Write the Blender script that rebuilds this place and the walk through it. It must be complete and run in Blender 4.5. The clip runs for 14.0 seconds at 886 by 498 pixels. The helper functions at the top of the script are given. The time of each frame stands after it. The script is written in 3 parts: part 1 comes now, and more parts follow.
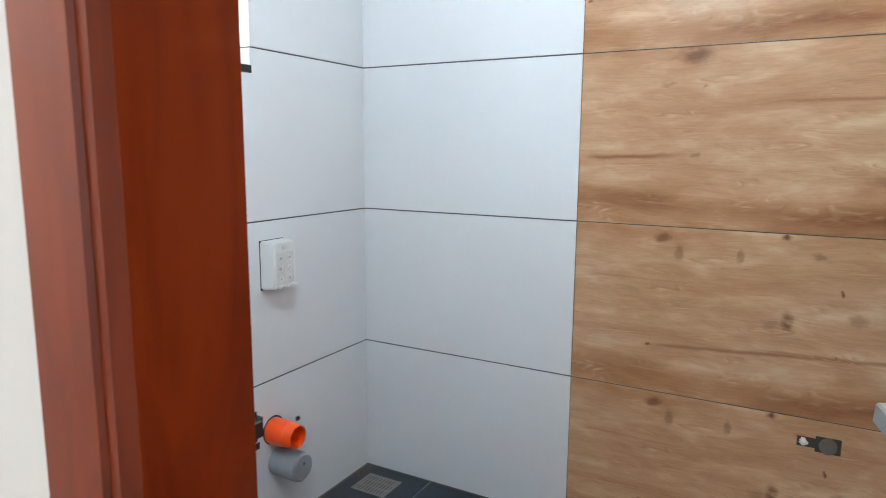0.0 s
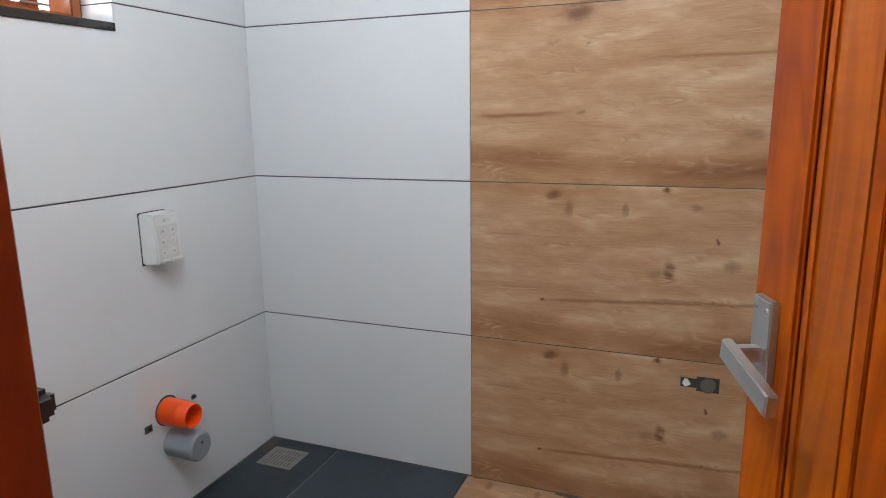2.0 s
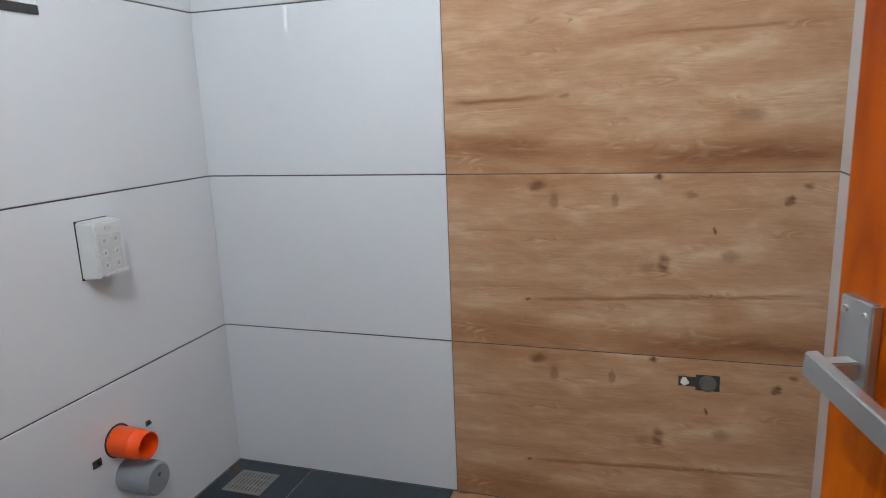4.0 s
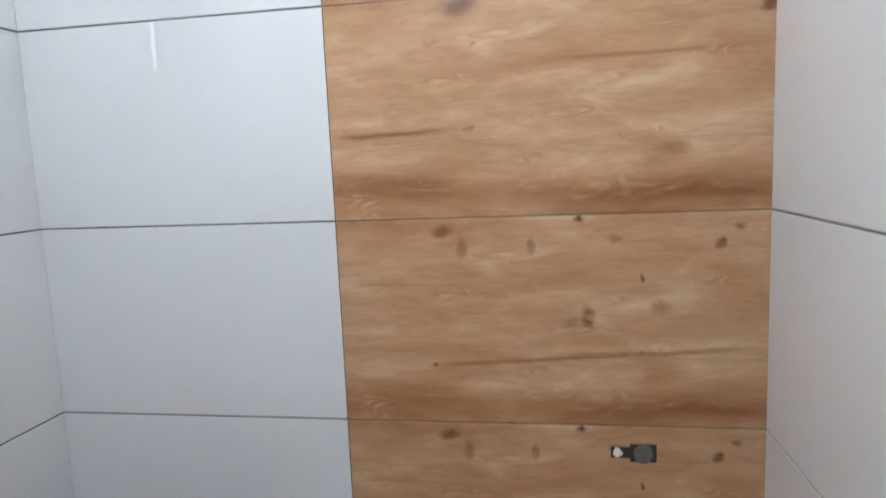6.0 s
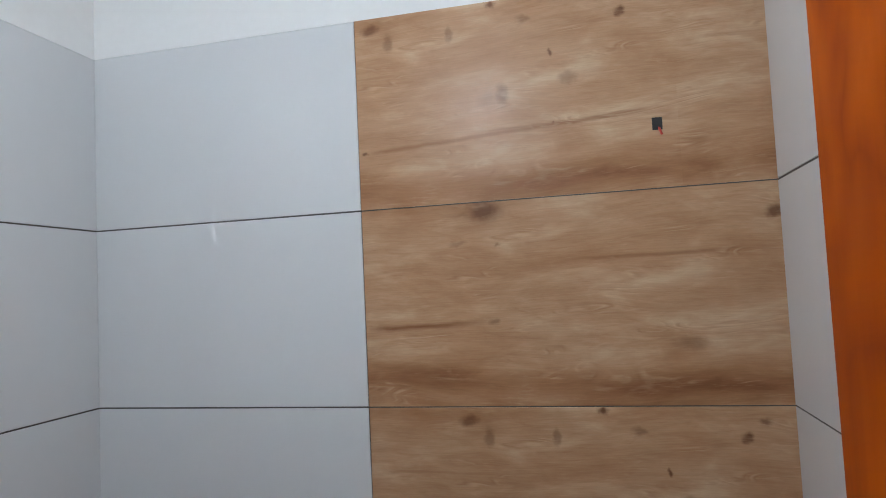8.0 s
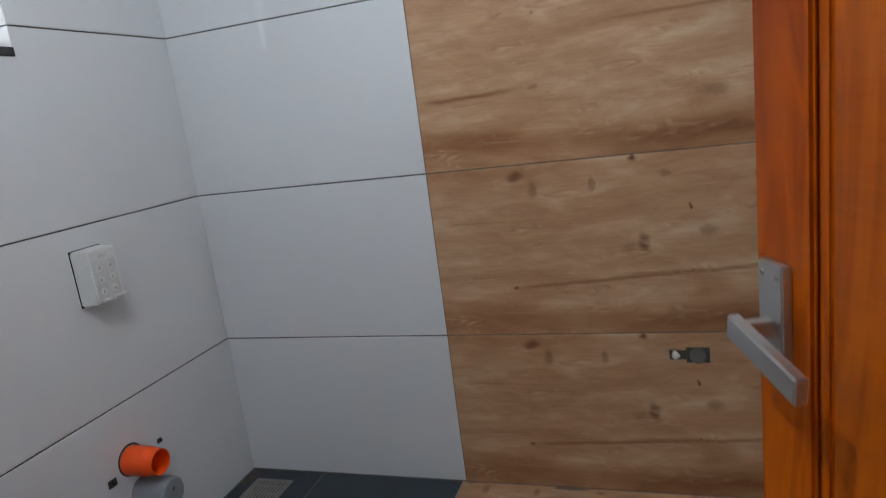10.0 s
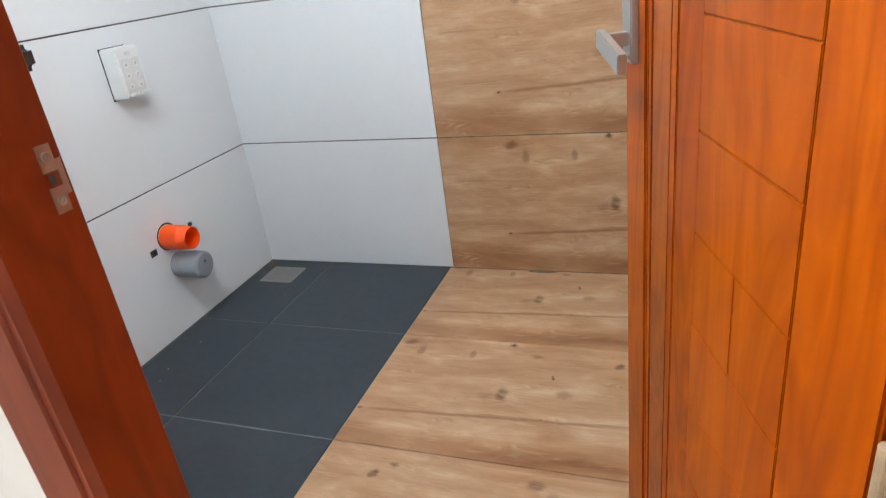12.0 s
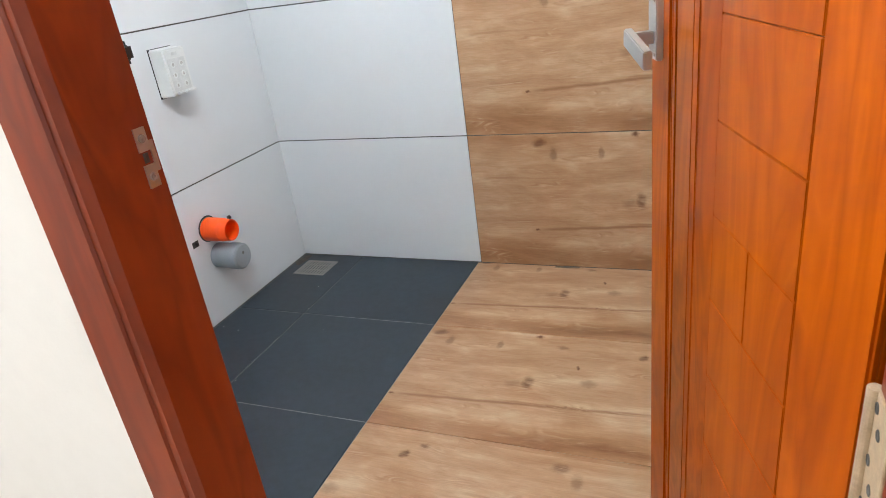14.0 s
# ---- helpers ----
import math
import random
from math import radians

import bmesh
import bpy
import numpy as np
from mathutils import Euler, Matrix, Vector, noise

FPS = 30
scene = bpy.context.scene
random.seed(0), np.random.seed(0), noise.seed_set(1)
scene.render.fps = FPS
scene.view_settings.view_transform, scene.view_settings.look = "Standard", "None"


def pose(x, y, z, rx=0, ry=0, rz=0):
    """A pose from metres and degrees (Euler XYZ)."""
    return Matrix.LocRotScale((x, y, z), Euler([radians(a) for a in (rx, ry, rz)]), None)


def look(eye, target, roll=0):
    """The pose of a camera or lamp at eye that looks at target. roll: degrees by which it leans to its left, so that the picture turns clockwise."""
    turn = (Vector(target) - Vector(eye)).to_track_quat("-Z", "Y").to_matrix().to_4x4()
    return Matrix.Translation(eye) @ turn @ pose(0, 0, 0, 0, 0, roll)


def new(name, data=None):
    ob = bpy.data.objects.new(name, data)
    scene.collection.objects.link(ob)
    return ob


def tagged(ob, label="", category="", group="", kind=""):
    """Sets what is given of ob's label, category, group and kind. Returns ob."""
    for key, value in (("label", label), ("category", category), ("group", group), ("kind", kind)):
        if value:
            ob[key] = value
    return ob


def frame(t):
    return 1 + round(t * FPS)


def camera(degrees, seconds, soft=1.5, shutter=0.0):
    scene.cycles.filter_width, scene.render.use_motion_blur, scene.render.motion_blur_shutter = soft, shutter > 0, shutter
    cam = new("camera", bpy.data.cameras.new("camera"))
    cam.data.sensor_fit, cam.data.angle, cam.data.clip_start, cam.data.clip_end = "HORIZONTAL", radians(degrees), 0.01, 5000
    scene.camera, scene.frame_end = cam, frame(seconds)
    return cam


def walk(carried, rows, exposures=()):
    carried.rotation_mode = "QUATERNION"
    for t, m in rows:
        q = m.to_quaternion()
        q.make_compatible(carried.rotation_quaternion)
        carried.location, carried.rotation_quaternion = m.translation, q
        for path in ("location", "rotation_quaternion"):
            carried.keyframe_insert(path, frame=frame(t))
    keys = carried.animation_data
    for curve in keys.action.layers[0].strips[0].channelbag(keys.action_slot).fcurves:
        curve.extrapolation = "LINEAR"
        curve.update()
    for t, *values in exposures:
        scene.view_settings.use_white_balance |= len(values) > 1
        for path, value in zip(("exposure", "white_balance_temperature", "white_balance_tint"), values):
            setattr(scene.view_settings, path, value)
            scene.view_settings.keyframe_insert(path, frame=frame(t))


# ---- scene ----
cam = camera(68.6, 14.0, soft=0.9, shutter=0.3)
PATH = [
    (0, (1.688, -2.334, 1.46), (0.731, -0.605, 1.156), 0.4),
    (0.5, (1.706, -2.298, 1.467), (0.806, -0.54, 1.153), 0.1),
    (1, (1.74, -2.3, 1.46), (0.902, -0.523, 1.083), -0.3),
    (1.5, (1.748, -2.291, 1.444), (0.958, -0.497, 1.048), -0.4),
    (2, (1.744, -2.279, 1.441), (1.028, -0.456, 1.038), -0.7),
    (2.5, (1.745, -2.267, 1.458), (1.088, -0.419, 1.066), -1.9),
    (3, (1.732, -2.256, 1.457), (1.109, -0.387, 1.114), -2.0),
    (5.5, (1.502, -1.846, 1.33), (0.938, -0.006, 0.786), -1.9),
    (6, (1.577, -1.802, 1.353), (1.249, 0.154, 1.092), -2.4),
    (6.5, (1.594, -1.78, 1.457), (1.261, 0.186, 1.308), -1.0),
    (7, (1.613, -1.798, 1.53), (1.276, 0.172, 1.578), -1.3),
    (7.2, (1.619, -1.808, 1.558), (1.291, 0.161, 1.669), -1.8),
    (9.3, (1.716, -2.067, 1.537), (1.016, -0.196, 1.625), -3.0),
    (9.5, (1.697, -2.088, 1.546), (1.014, -0.212, 1.429), -3.2),
    (10, (1.719, -2.145, 1.416), (1.089, -0.295, 0.995), -7.4),
    (10.5, (1.712, -2.280, 1.376), (1.165, -0.420, 0.885), -7.4),
    (11, (1.737, -2.374, 1.353), (1.205, -0.547, 0.736), -4.4),
    (11.5, (1.823, -2.423, 1.329), (1.193, -0.644, 0.667), -6.3),
    (12, (1.913, -2.456, 1.291), (1.231, -0.767, 0.465), -7.7),
    (12.5, (1.904, -2.463, 1.278), (1.154, -0.825, 0.41), -8.1),
    (13, (1.9, -2.468, 1.269), (1.12, -0.86, 0.371), -9.0),
    (13.5, (1.907, -2.496, 1.286), (1.139, -0.852, 0.443), -8.2),
    (14, (1.924, -2.545, 1.298), (1.173, -0.878, 0.487), -8.0),
]
# the clip's own exposure: seconds, stops, kelvin, tint
EXPOSURE = [(0.0, -0.07, 6300, 6), (0.5, 0.19, 6600, 8), (1.0, 0.11, 7000, 10), (1.5, -0.03, 6950, 10), (2.0, -0.34, 6700, 10),
            (2.5, -0.43, 6500, 10), (3.0, -0.55, 6500, 10), (5.5, -0.02, 6500, 10), (6.0, -0.11, 6450, 10), (6.5, -0.41, 6450, 10),
            (7.0, -0.62, 6450, 10), (9.5, -1.17, 6450, 10), (10.0, -0.97, 6450, 10), (10.5, -0.65, 6450, 10), (11.0, -0.29, 6450, 10),
            (11.5, 0.18, 6500, 9), (12.0, 0.34, 6570, 7), (12.5, 0.42, 6570, 7), (13.0, 0.45, 6570, 7), (14.0, 0.41, 6570, 7)]
walk(cam, [(t, look(eye, target, roll)) for t, eye, target, roll in PATH], EXPOSURE)

# ---- light ----
world = bpy.data.worlds.new("world")
scene.world = world
world.use_nodes = True
wn = world.node_tree
sky = wn.nodes.new("ShaderNodeTexSky")
sky.sky_type = "NISHITA"
sky.sun_disc = False
sky.sun_elevation, sky.sun_rotation = radians(48), radians(200)
wn.links.new(sky.outputs[0], wn.nodes["Background"].inputs[0])
wn.nodes["Background"].inputs[1].default_value = 0.12

sun = new("sun", bpy.data.lights.new("sun", "SUN"))
sun.data.energy, sun.data.angle, sun.data.color = 3.0, radians(0.5), (1.0, 0.95, 0.88)
sun.matrix_world = look((-4, 3, 6), (0, 0.3, 0))


def area_lamp(name, eye, target, w, h, watts, color):
    d = bpy.data.lights.new(name, "AREA")
    d.shape, d.size, d.size_y, d.energy, d.color = "RECTANGLE", w, h, watts, color
    ob = new(name, d)
    ob.matrix_world = look(eye, target)
    return ob


# daylight outside the window, the bulb above the door, and two unseen hall fills added
BULB_AT = Vector((1.06, -2.0, 2.58))
area_lamp("window_daylight", (-0.46, -0.98, 1.99), (1.0, -0.98, 1.90), 1.24, 0.70, 27.0, (0.90, 0.95, 1.0))
area_lamp("hall_ceiling_fill", (0.05, -3.0, 2.93), (0.05, -3.0, 0), 0.58, 0.58, 58.0, (1.0, 0.975, 0.945))
# added fill from the hall's unseen side, brightens the lower left wall
area_lamp("hall_side_fill", (3.12, -3.25, 1.5), (1.0, -3.25, 1.3), 1.0, 1.2, 7.0, (0.92, 0.96, 1.0))
bulb_light = new("bulb_light", bpy.data.lights.new("bulb_light", "POINT"))
bulb_light.data.energy, bulb_light.data.shadow_soft_size, bulb_light.data.color = 72.0, 0.028, (0.80, 0.905, 1.0)
bulb_light.location = BULB_AT + Vector((0, 0.176, 0))


# ---- materials ----
def material(name):
    m = bpy.data.materials.new(name)
    m.use_nodes = True
    return m, m.node_tree.nodes, m.node_tree.links, m.node_tree.nodes["Principled BSDF"]


def add(nodes, kind, **values):
    n = nodes.new(kind)
    for k, v in values.items():
        n.inputs[k].default_value = v
    return n


def math_node(nodes, links, op, a, b=None, c=None, clamp=False):
    n = nodes.new("ShaderNodeMath")
    n.operation, n.use_clamp = op, clamp
    for i, v in enumerate((a, b, c)):
        if v is None:
            continue
        if isinstance(v, (int, float)):
            n.inputs[i].default_value = v
        else:
            links.new(v, n.inputs[i])
    return n.outputs[0]


def ramp(nodes, links, fac, stops):
    n = nodes.new("ShaderNodeValToRGB")
    e = n.color_ramp.elements
    while len(e) < len(stops):
        e.new(0.5)
    for el, (p, c) in zip(e, stops):
        el.position, el.color = p, (*c, 1)
    links.new(fac, n.inputs[0])
    return n.outputs[0]


def noise_fac(nodes, links, vec, scale, detail=4.0, rough=0.55, stretch=None, distort=0.0):
    if stretch:
        mp = nodes.new("ShaderNodeMapping")
        mp.inputs["Scale"].default_value = stretch
        links.new(vec, mp.inputs["Vector"])
        vec = mp.outputs[0]
    n = add(nodes, "ShaderNodeTexNoise", Scale=scale, Detail=detail, Roughness=rough, Distortion=distort)
    links.new(vec, n.inputs["Vector"])
    return n.outputs["Fac"]


def bump(nodes, links, bsdf, height, strength, distance):
    b = add(nodes, "ShaderNodeBump", Strength=strength, Distance=distance)
    links.new(height, b.inputs["Height"])
    links.new(b.outputs[0], bsdf.inputs["Normal"])


def coords(nodes, which="Object"):
    return nodes.new("ShaderNodeTexCoord").outputs[which]


def simple(name, base, rough, var=0.06, scale=8.0, metal=0.0, bump_s=0.0, bump_scale=60.0, fine=0.0):
    """A surface with soft stains at two scales and a fine relief."""
    m, n, l, p = material(name)
    c = coords(n)
    a = noise_fac(n, l, c, scale)
    b = noise_fac(n, l, c, scale * 9)
    f = math_node(n, l, "ADD", math_node(n, l, "MULTIPLY", a, 0.65), math_node(n, l, "MULTIPLY", b, 0.35))
    lo, hi = [x * (1 - var) for x in base], [min(1, x * (1 + var)) for x in base]
    l.new(ramp(n, l, f, [(0.3, lo), (0.7, hi)]), p.inputs["Base Color"])
    p.inputs["Metallic"].default_value = metal
    r = math_node(n, l, "MULTIPLY_ADD", a, rough * 0.5, rough * 0.75)
    l.new(r, p.inputs["Roughness"])
    if bump_s:
        bump(n, l, p, noise_fac(n, l, c, bump_scale, 6.0), bump_s, 0.002)
    return m


def door_wood(name, dark, mid, light, rough, seed=0.0, ripple=False, spec=0.4, vary=1.0):
    """Varnished reddish wood with the grain along local z, or fine cross grain where it is rippled."""
    m, n, l, p = material(name)
    c = coords(n)
    info = n.new("ShaderNodeObjectInfo")
    off = n.new("ShaderNodeVectorMath")
    off.operation = "ADD"
    comb = n.new("ShaderNodeCombineXYZ")
    l.new(math_node(n, l, "MULTIPLY_ADD", info.outputs["Random"], 7.0 * vary, seed), comb.inputs[0])
    l.new(math_node(n, l, "MULTIPLY", info.outputs["Random"], 3.0 * vary), comb.inputs[2])
    l.new(c, off.inputs[0])
    l.new(comb.outputs[0], off.inputs[1])
    v = off.outputs[0]
    fig = noise_fac(n, l, v, 3.2, 3.0, 0.55, (2.2, 2.2, 0.45), 1.1)
    ring = math_node(n, l, "FRACT", math_node(n, l, "MULTIPLY", fig, 6.0))
    tri = math_node(n, l, "ABSOLUTE", math_node(n, l, "MULTIPLY_ADD", ring, 2.0, -1.0))
    fine = noise_fac(n, l, v, 55.0, 4.0, 0.6, (0.07, 0.07, 1.6) if ripple else (1.0, 1.0, 0.035))
    broad = noise_fac(n, l, v, 1.6, 2.0)
    f = math_node(n, l, "MULTIPLY", tri, 0.22)
    f = math_node(n, l, "MULTIPLY_ADD", fine, 0.24, f)
    f = math_node(n, l, "MULTIPLY_ADD", broad, 0.64, f)
    l.new(ramp(n, l, f, [(0.28, dark), (0.55, mid), (0.85, light)]), p.inputs["Base Color"])
    p.inputs["Roughness"].default_value = rough
    p.inputs["Coat Weight"].default_value = spec * 0.3
    p.inputs["Coat Roughness"].default_value = 0.15
    p.inputs["Specular IOR Level"].default_value = spec
    h = math_node(n, l, "MULTIPLY", fine, 0.3)
    bump(n, l, p, h, 0.35, 0.0012)
    return m


def printed_wood(name, knots, bands, lines):
    """Wood-look ceramic: local x along the grain, local -y down the print; a print is 1.2 x 0.6 m and repeats."""
    m, n, l, p = material(name)
    sep = n.new("ShaderNodeSeparateXYZ")
    l.new(coords(n), sep.inputs[0])
    u = math_node(n, l, "FLOORED_MODULO", sep.outputs[0], 1.2)
    v = math_node(n, l, "FLOORED_MODULO", math_node(n, l, "MULTIPLY", sep.outputs[1], -1.0), 0.6)
    ur, vr = sep.outputs[0], math_node(n, l, "MULTIPLY", sep.outputs[1], -1.0)
    uv = n.new("ShaderNodeCombineXYZ")
    l.new(ur, uv.inputs[0])
    l.new(vr, uv.inputs[1])
    uv = uv.outputs[0]
    wx = noise_fac(n, l, uv, 1.6, 2.0, 0.45, (1.0, 1.6, 1.0))
    wy = noise_fac(n, l, uv, 34.0, 3.0)
    vv = math_node(n, l, "MULTIPLY_ADD", math_node(n, l, "SUBTRACT", wx, 0.5), 0.09, v)
    warp = n.new("ShaderNodeCombineXYZ")
    l.new(ur, warp.inputs[0])
    l.new(math_node(n, l, "MULTIPLY_ADD", math_node(n, l, "SUBTRACT", wx, 0.5), 0.09, vr), warp.inputs[1])
    warp = warp.outputs[0]
    streak = noise_fac(n, l, warp, 9.0, 6.0, 0.62, (0.24, 2.6, 1.0))
    fine = noise_fac(n, l, warp, 60.0, 6.0, 0.72, (0.13, 2.2, 1.0))
    cloud = noise_fac(n, l, warp, 3.4, 4.0, 0.55, (0.45, 2.6, 1.0))
    pale = noise_fac(n, l, warp, 18.0, 6.0, 0.72, (0.3, 3.0, 1.0), 0.6)
    patch = noise_fac(n, l, warp, 4.5, 5.0, 0.52, (0.6, 1.4, 1.0), 0.8)
    dab = noise_fac(n, l, uv, 15.0, 5.0, 0.62, (0.55, 1.7, 1.0), 0.7)
    f = math_node(n, l, "MULTIPLY", streak, 0.14)
    f = math_node(n, l, "MULTIPLY_ADD", fine, 0.09, f)
    f = math_node(n, l, "MULTIPLY_ADD", cloud, 0.18, f)
    f = math_node(n, l, "MULTIPLY_ADD", patch, 0.37, f)
    f = math_node(n, l, "MULTIPLY_ADD", dab, 0.18, f)
    # broad darker bands of the print
    for v0, half, amount, tilt in bands:
        q = math_node(n, l, "MULTIPLY_ADD", u, tilt, -v0)
        q = math_node(n, l, "ABSOLUTE", math_node(n, l, "ADD", q, math_node(n, l, "MULTIPLY_ADD", vv, 0.6, math_node(n, l, "MULTIPLY", v, 0.4))))
        g = n.new("ShaderNodeMapRange")
        g.interpolation_type = "SMOOTHSTEP"
        for i, val in enumerate((0.0, half, amount, 0.0)):
            g.inputs[i + 1].default_value = val
        l.new(q, g.inputs[0])
        f = math_node(n, l, "SUBTRACT", f, math_node(n, l, "MULTIPLY", g.outputs[0], math_node(n, l, "MULTIPLY_ADD", streak, 1.2, 0.4)))
    col = ramp(n, l, f, [(0.22, (0.208, 0.086, 0.036)), (0.37, (0.355, 0.178, 0.087)), (0.48, (0.452, 0.266, 0.150)), (0.60, (0.610, 0.432, 0.283))])
    dark = rust = None
    jit = n.new("ShaderNodeCombineXYZ")
    l.new(math_node(n, l, "MULTIPLY_ADD", math_node(n, l, "SUBTRACT", wy, 0.5), 0.030, u), jit.inputs[0])
    l.new(math_node(n, l, "MULTIPLY_ADD", math_node(n, l, "SUBTRACT", noise_fac(n, l, uv, 26.0, 4.0), 0.5), 0.028, v), jit.inputs[1])
    for ku, kv, ru, rv, amount in knots:
        d = n.new("ShaderNodeVectorMath")
        d.operation = "SUBTRACT"
        l.new(jit.outputs[0], d.inputs[0])
        d.inputs[1].default_value = (ku, kv, 0)
        s = n.new("ShaderNodeVectorMath")
        s.operation = "MULTIPLY"
        l.new(d.outputs[0], s.inputs[0])
        s.inputs[1].default_value = (1 / ru, 1 / rv, 0)
        e = n.new("ShaderNodeVectorMath")
        e.operation = "LENGTH"
        l.new(s.outputs[0], e.inputs[0])
        g = n.new("ShaderNodeMapRange")
        g.interpolation_type = "SMOOTHSTEP"
        for i, val in enumerate((0.30, 1.40, amount, 0.0)):
            g.inputs[i + 1].default_value = val
        l.new(e.outputs["Value"], g.inputs[0])
        dark = g.outputs[0] if dark is None else math_node(n, l, "MAXIMUM", dark, g.outputs[0])
    for u0, u1, v0, tilt, half, amount in lines:
        q = math_node(n, l, "MULTIPLY_ADD", math_node(n, l, "SUBTRACT", u, u0), tilt, -v0)
        q = math_node(n, l, "ABSOLUTE", math_node(n, l, "ADD", q, math_node(n, l, "MULTIPLY_ADD", math_node(n, l, "SUBTRACT", noise_fac(n, l, uv, 5.0, 3.0), 0.5), 0.022, v)))
        g = n.new("ShaderNodeMapRange")
        g.interpolation_type = "SMOOTHSTEP"
        for i, val in enumerate((0.0, half, amount, 0.0)):
            g.inputs[i + 1].default_value = val
        l.new(q, g.inputs[0])
        inside = math_node(n, l, "MULTIPLY", math_node(n, l, "MULTIPLY", math_node(n, l, "SUBTRACT", u, u0), 14.0, clamp=True),
                           math_node(n, l, "MULTIPLY", math_node(n, l, "SUBTRACT", u1, u), 6.0, clamp=True))
        k = math_node(n, l, "MULTIPLY", math_node(n, l, "MULTIPLY", g.outputs[0], inside), math_node(n, l, "MULTIPLY_ADD", pale, 1.2, 0.3))
        rust = k if rust is None else math_node(n, l, "MAXIMUM", rust, k)
    mix = n.new("ShaderNodeMix")
    mix.data_type = "RGBA"
    l.new(dark, mix.inputs[0])
    l.new(col, mix.inputs[6])
    mix.inputs[7].default_value = (0.130, 0.048, 0.018, 1)
    # short pale flecks
    mix2 = n.new("ShaderNodeMix")
    mix2.data_type = "RGBA"
    fl = n.new("ShaderNodeMapRange")
    for i, val in enumerate((0.565, 0.66, 0.0, 0.20)):
        fl.inputs[i + 1].default_value = val
    l.new(pale, fl.inputs[0])
    l.new(fl.outputs[0], mix2.inputs[0])
    mix3 = n.new("ShaderNodeMix")
    mix3.data_type = "RGBA"
    l.new(rust, mix3.inputs[0])
    l.new(mix.outputs[2], mix3.inputs[6])
    mix3.inputs[7].default_value = (0.215, 0.082, 0.030, 1)
    l.new(mix3.outputs[2], mix2.inputs[6])
    mix2.inputs[7].default_value = (0.58, 0.40, 0.25, 1)
    # short dark strokes of the grain
    stroke = noise_fac(n, l, warp, 26.0, 6.0, 0.70, (0.22, 2.6, 1.0), 0.5)
    sk = n.new("ShaderNodeMapRange")
    for i, val in enumerate((0.57, 0.69, 0.0, 0.26)):
        sk.inputs[i + 1].default_value = val
    l.new(stroke, sk.inputs[0])
    mix4 = n.new("ShaderNodeMix")
    mix4.data_type = "RGBA"
    l.new(sk.outputs[0], mix4.inputs[0])
    l.new(mix2.outputs[2], mix4.inputs[6])
    mix4.inputs[7].default_value = (0.255, 0.105, 0.042, 1)
    # feathered growth arcs: thin contour lines of a stretched figure, pale beside dark, in scattered patches
    fig = noise_fac(n, l, warp, 5.0, 3.0, 0.5, (0.40, 2.0, 1.0), 0.6)
    where = n.new("ShaderNodeMapRange")
    for i, val in enumerate((0.545, 0.67, 0.0, 1.0)):
        where.inputs[i + 1].default_value = val
    l.new(noise_fac(n, l, uv, 6.5, 3.0, 0.6, (0.7, 2.2, 1.0)), where.inputs[0])
    col = mix4.outputs[2]
    for shift, tone, amount in ((0.0, (0.66, 0.46, 0.295, 1), 0.50), (0.22, (0.215, 0.080, 0.030, 1), 0.40)):
        ring = math_node(n, l, "FRACT", math_node(n, l, "MULTIPLY_ADD", fig, 15.0, shift))
        crest = n.new("ShaderNodeMapRange")
        for i, val in enumerate((0.10, 0.26, amount, 0.0)):
            crest.inputs[i + 1].default_value = val
        l.new(math_node(n, l, "ABSOLUTE", math_node(n, l, "SUBTRACT", ring, 0.5)), crest.inputs[0])
        k = math_node(n, l, "MULTIPLY", math_node(n, l, "MULTIPLY", crest.outputs[0], where.outputs[0]), math_node(n, l, "MULTIPLY_ADD", fine, 1.6, -0.1, clamp=True))
        mx = n.new("ShaderNodeMix")
        mx.data_type = "RGBA"
        l.new(k, mx.inputs[0])
        l.new(col, mx.inputs[6])
        mx.inputs[7].default_value = tone
        col = mx.outputs[2]
    # fine fibres
    fib = n.new("ShaderNodeMapRange")
    for i, val in enumerate((0.30, 0.70, 0.90, 1.08)):
        fib.inputs[i + 1].default_value = val
    l.new(noise_fac(n, l, warp, 130.0, 5.0, 0.7, (0.09, 2.0, 1.0)), fib.inputs[0])
    tint = n.new("ShaderNodeVectorMath")
    tint.operation = "SCALE"
    l.new(col, tint.inputs[0])
    l.new(fib.outputs[0], tint.inputs["Scale"])
    l.new(tint.outputs[0], p.inputs["Base Color"])
    l.new(math_node(n, l, "MULTIPLY_ADD", streak, 0.20, 0.22), p.inputs["Roughness"])
    p.inputs["Specular IOR Level"].default_value = 0.20
    bump(n, l, p, fine, 0.12, 0.001)
    return m


KNOTS_A = [(0.31, 0.040, 0.028, 0.018, 0.75), (0.365, 0.085, 0.016, 0.026, 0.5), (0.56, 0.088, 0.012, 0.026, 0.5),
           (0.69, 0.012, 0.014, 0.011, 0.95), (0.785, 0.068, 0.022, 0.012, 0.5), (1.062, 0.084, 0.014, 0.014, 0.95), (1.108, 0.042, 0.018, 0.012, 0.7),
           (0.858, 0.178, 0.006, 0.013, 0.9), (0.712, 0.288, 0.018, 0.034, 0.8), (0.668, 0.298, 0.03, 0.022, 0.35), (0.905, 0.258, 0.03, 0.018, 0.45),
           (0.278, 0.428, 0.011, 0.008, 0.9), (0.86, 0.385, 0.006, 0.006, 0.8)]
BANDS_A = [(0.550, 0.095, 0.140, 0.01), (0.015, 0.03, 0.05, -0.01), (0.40, 0.03, 0.03, 0.06)]
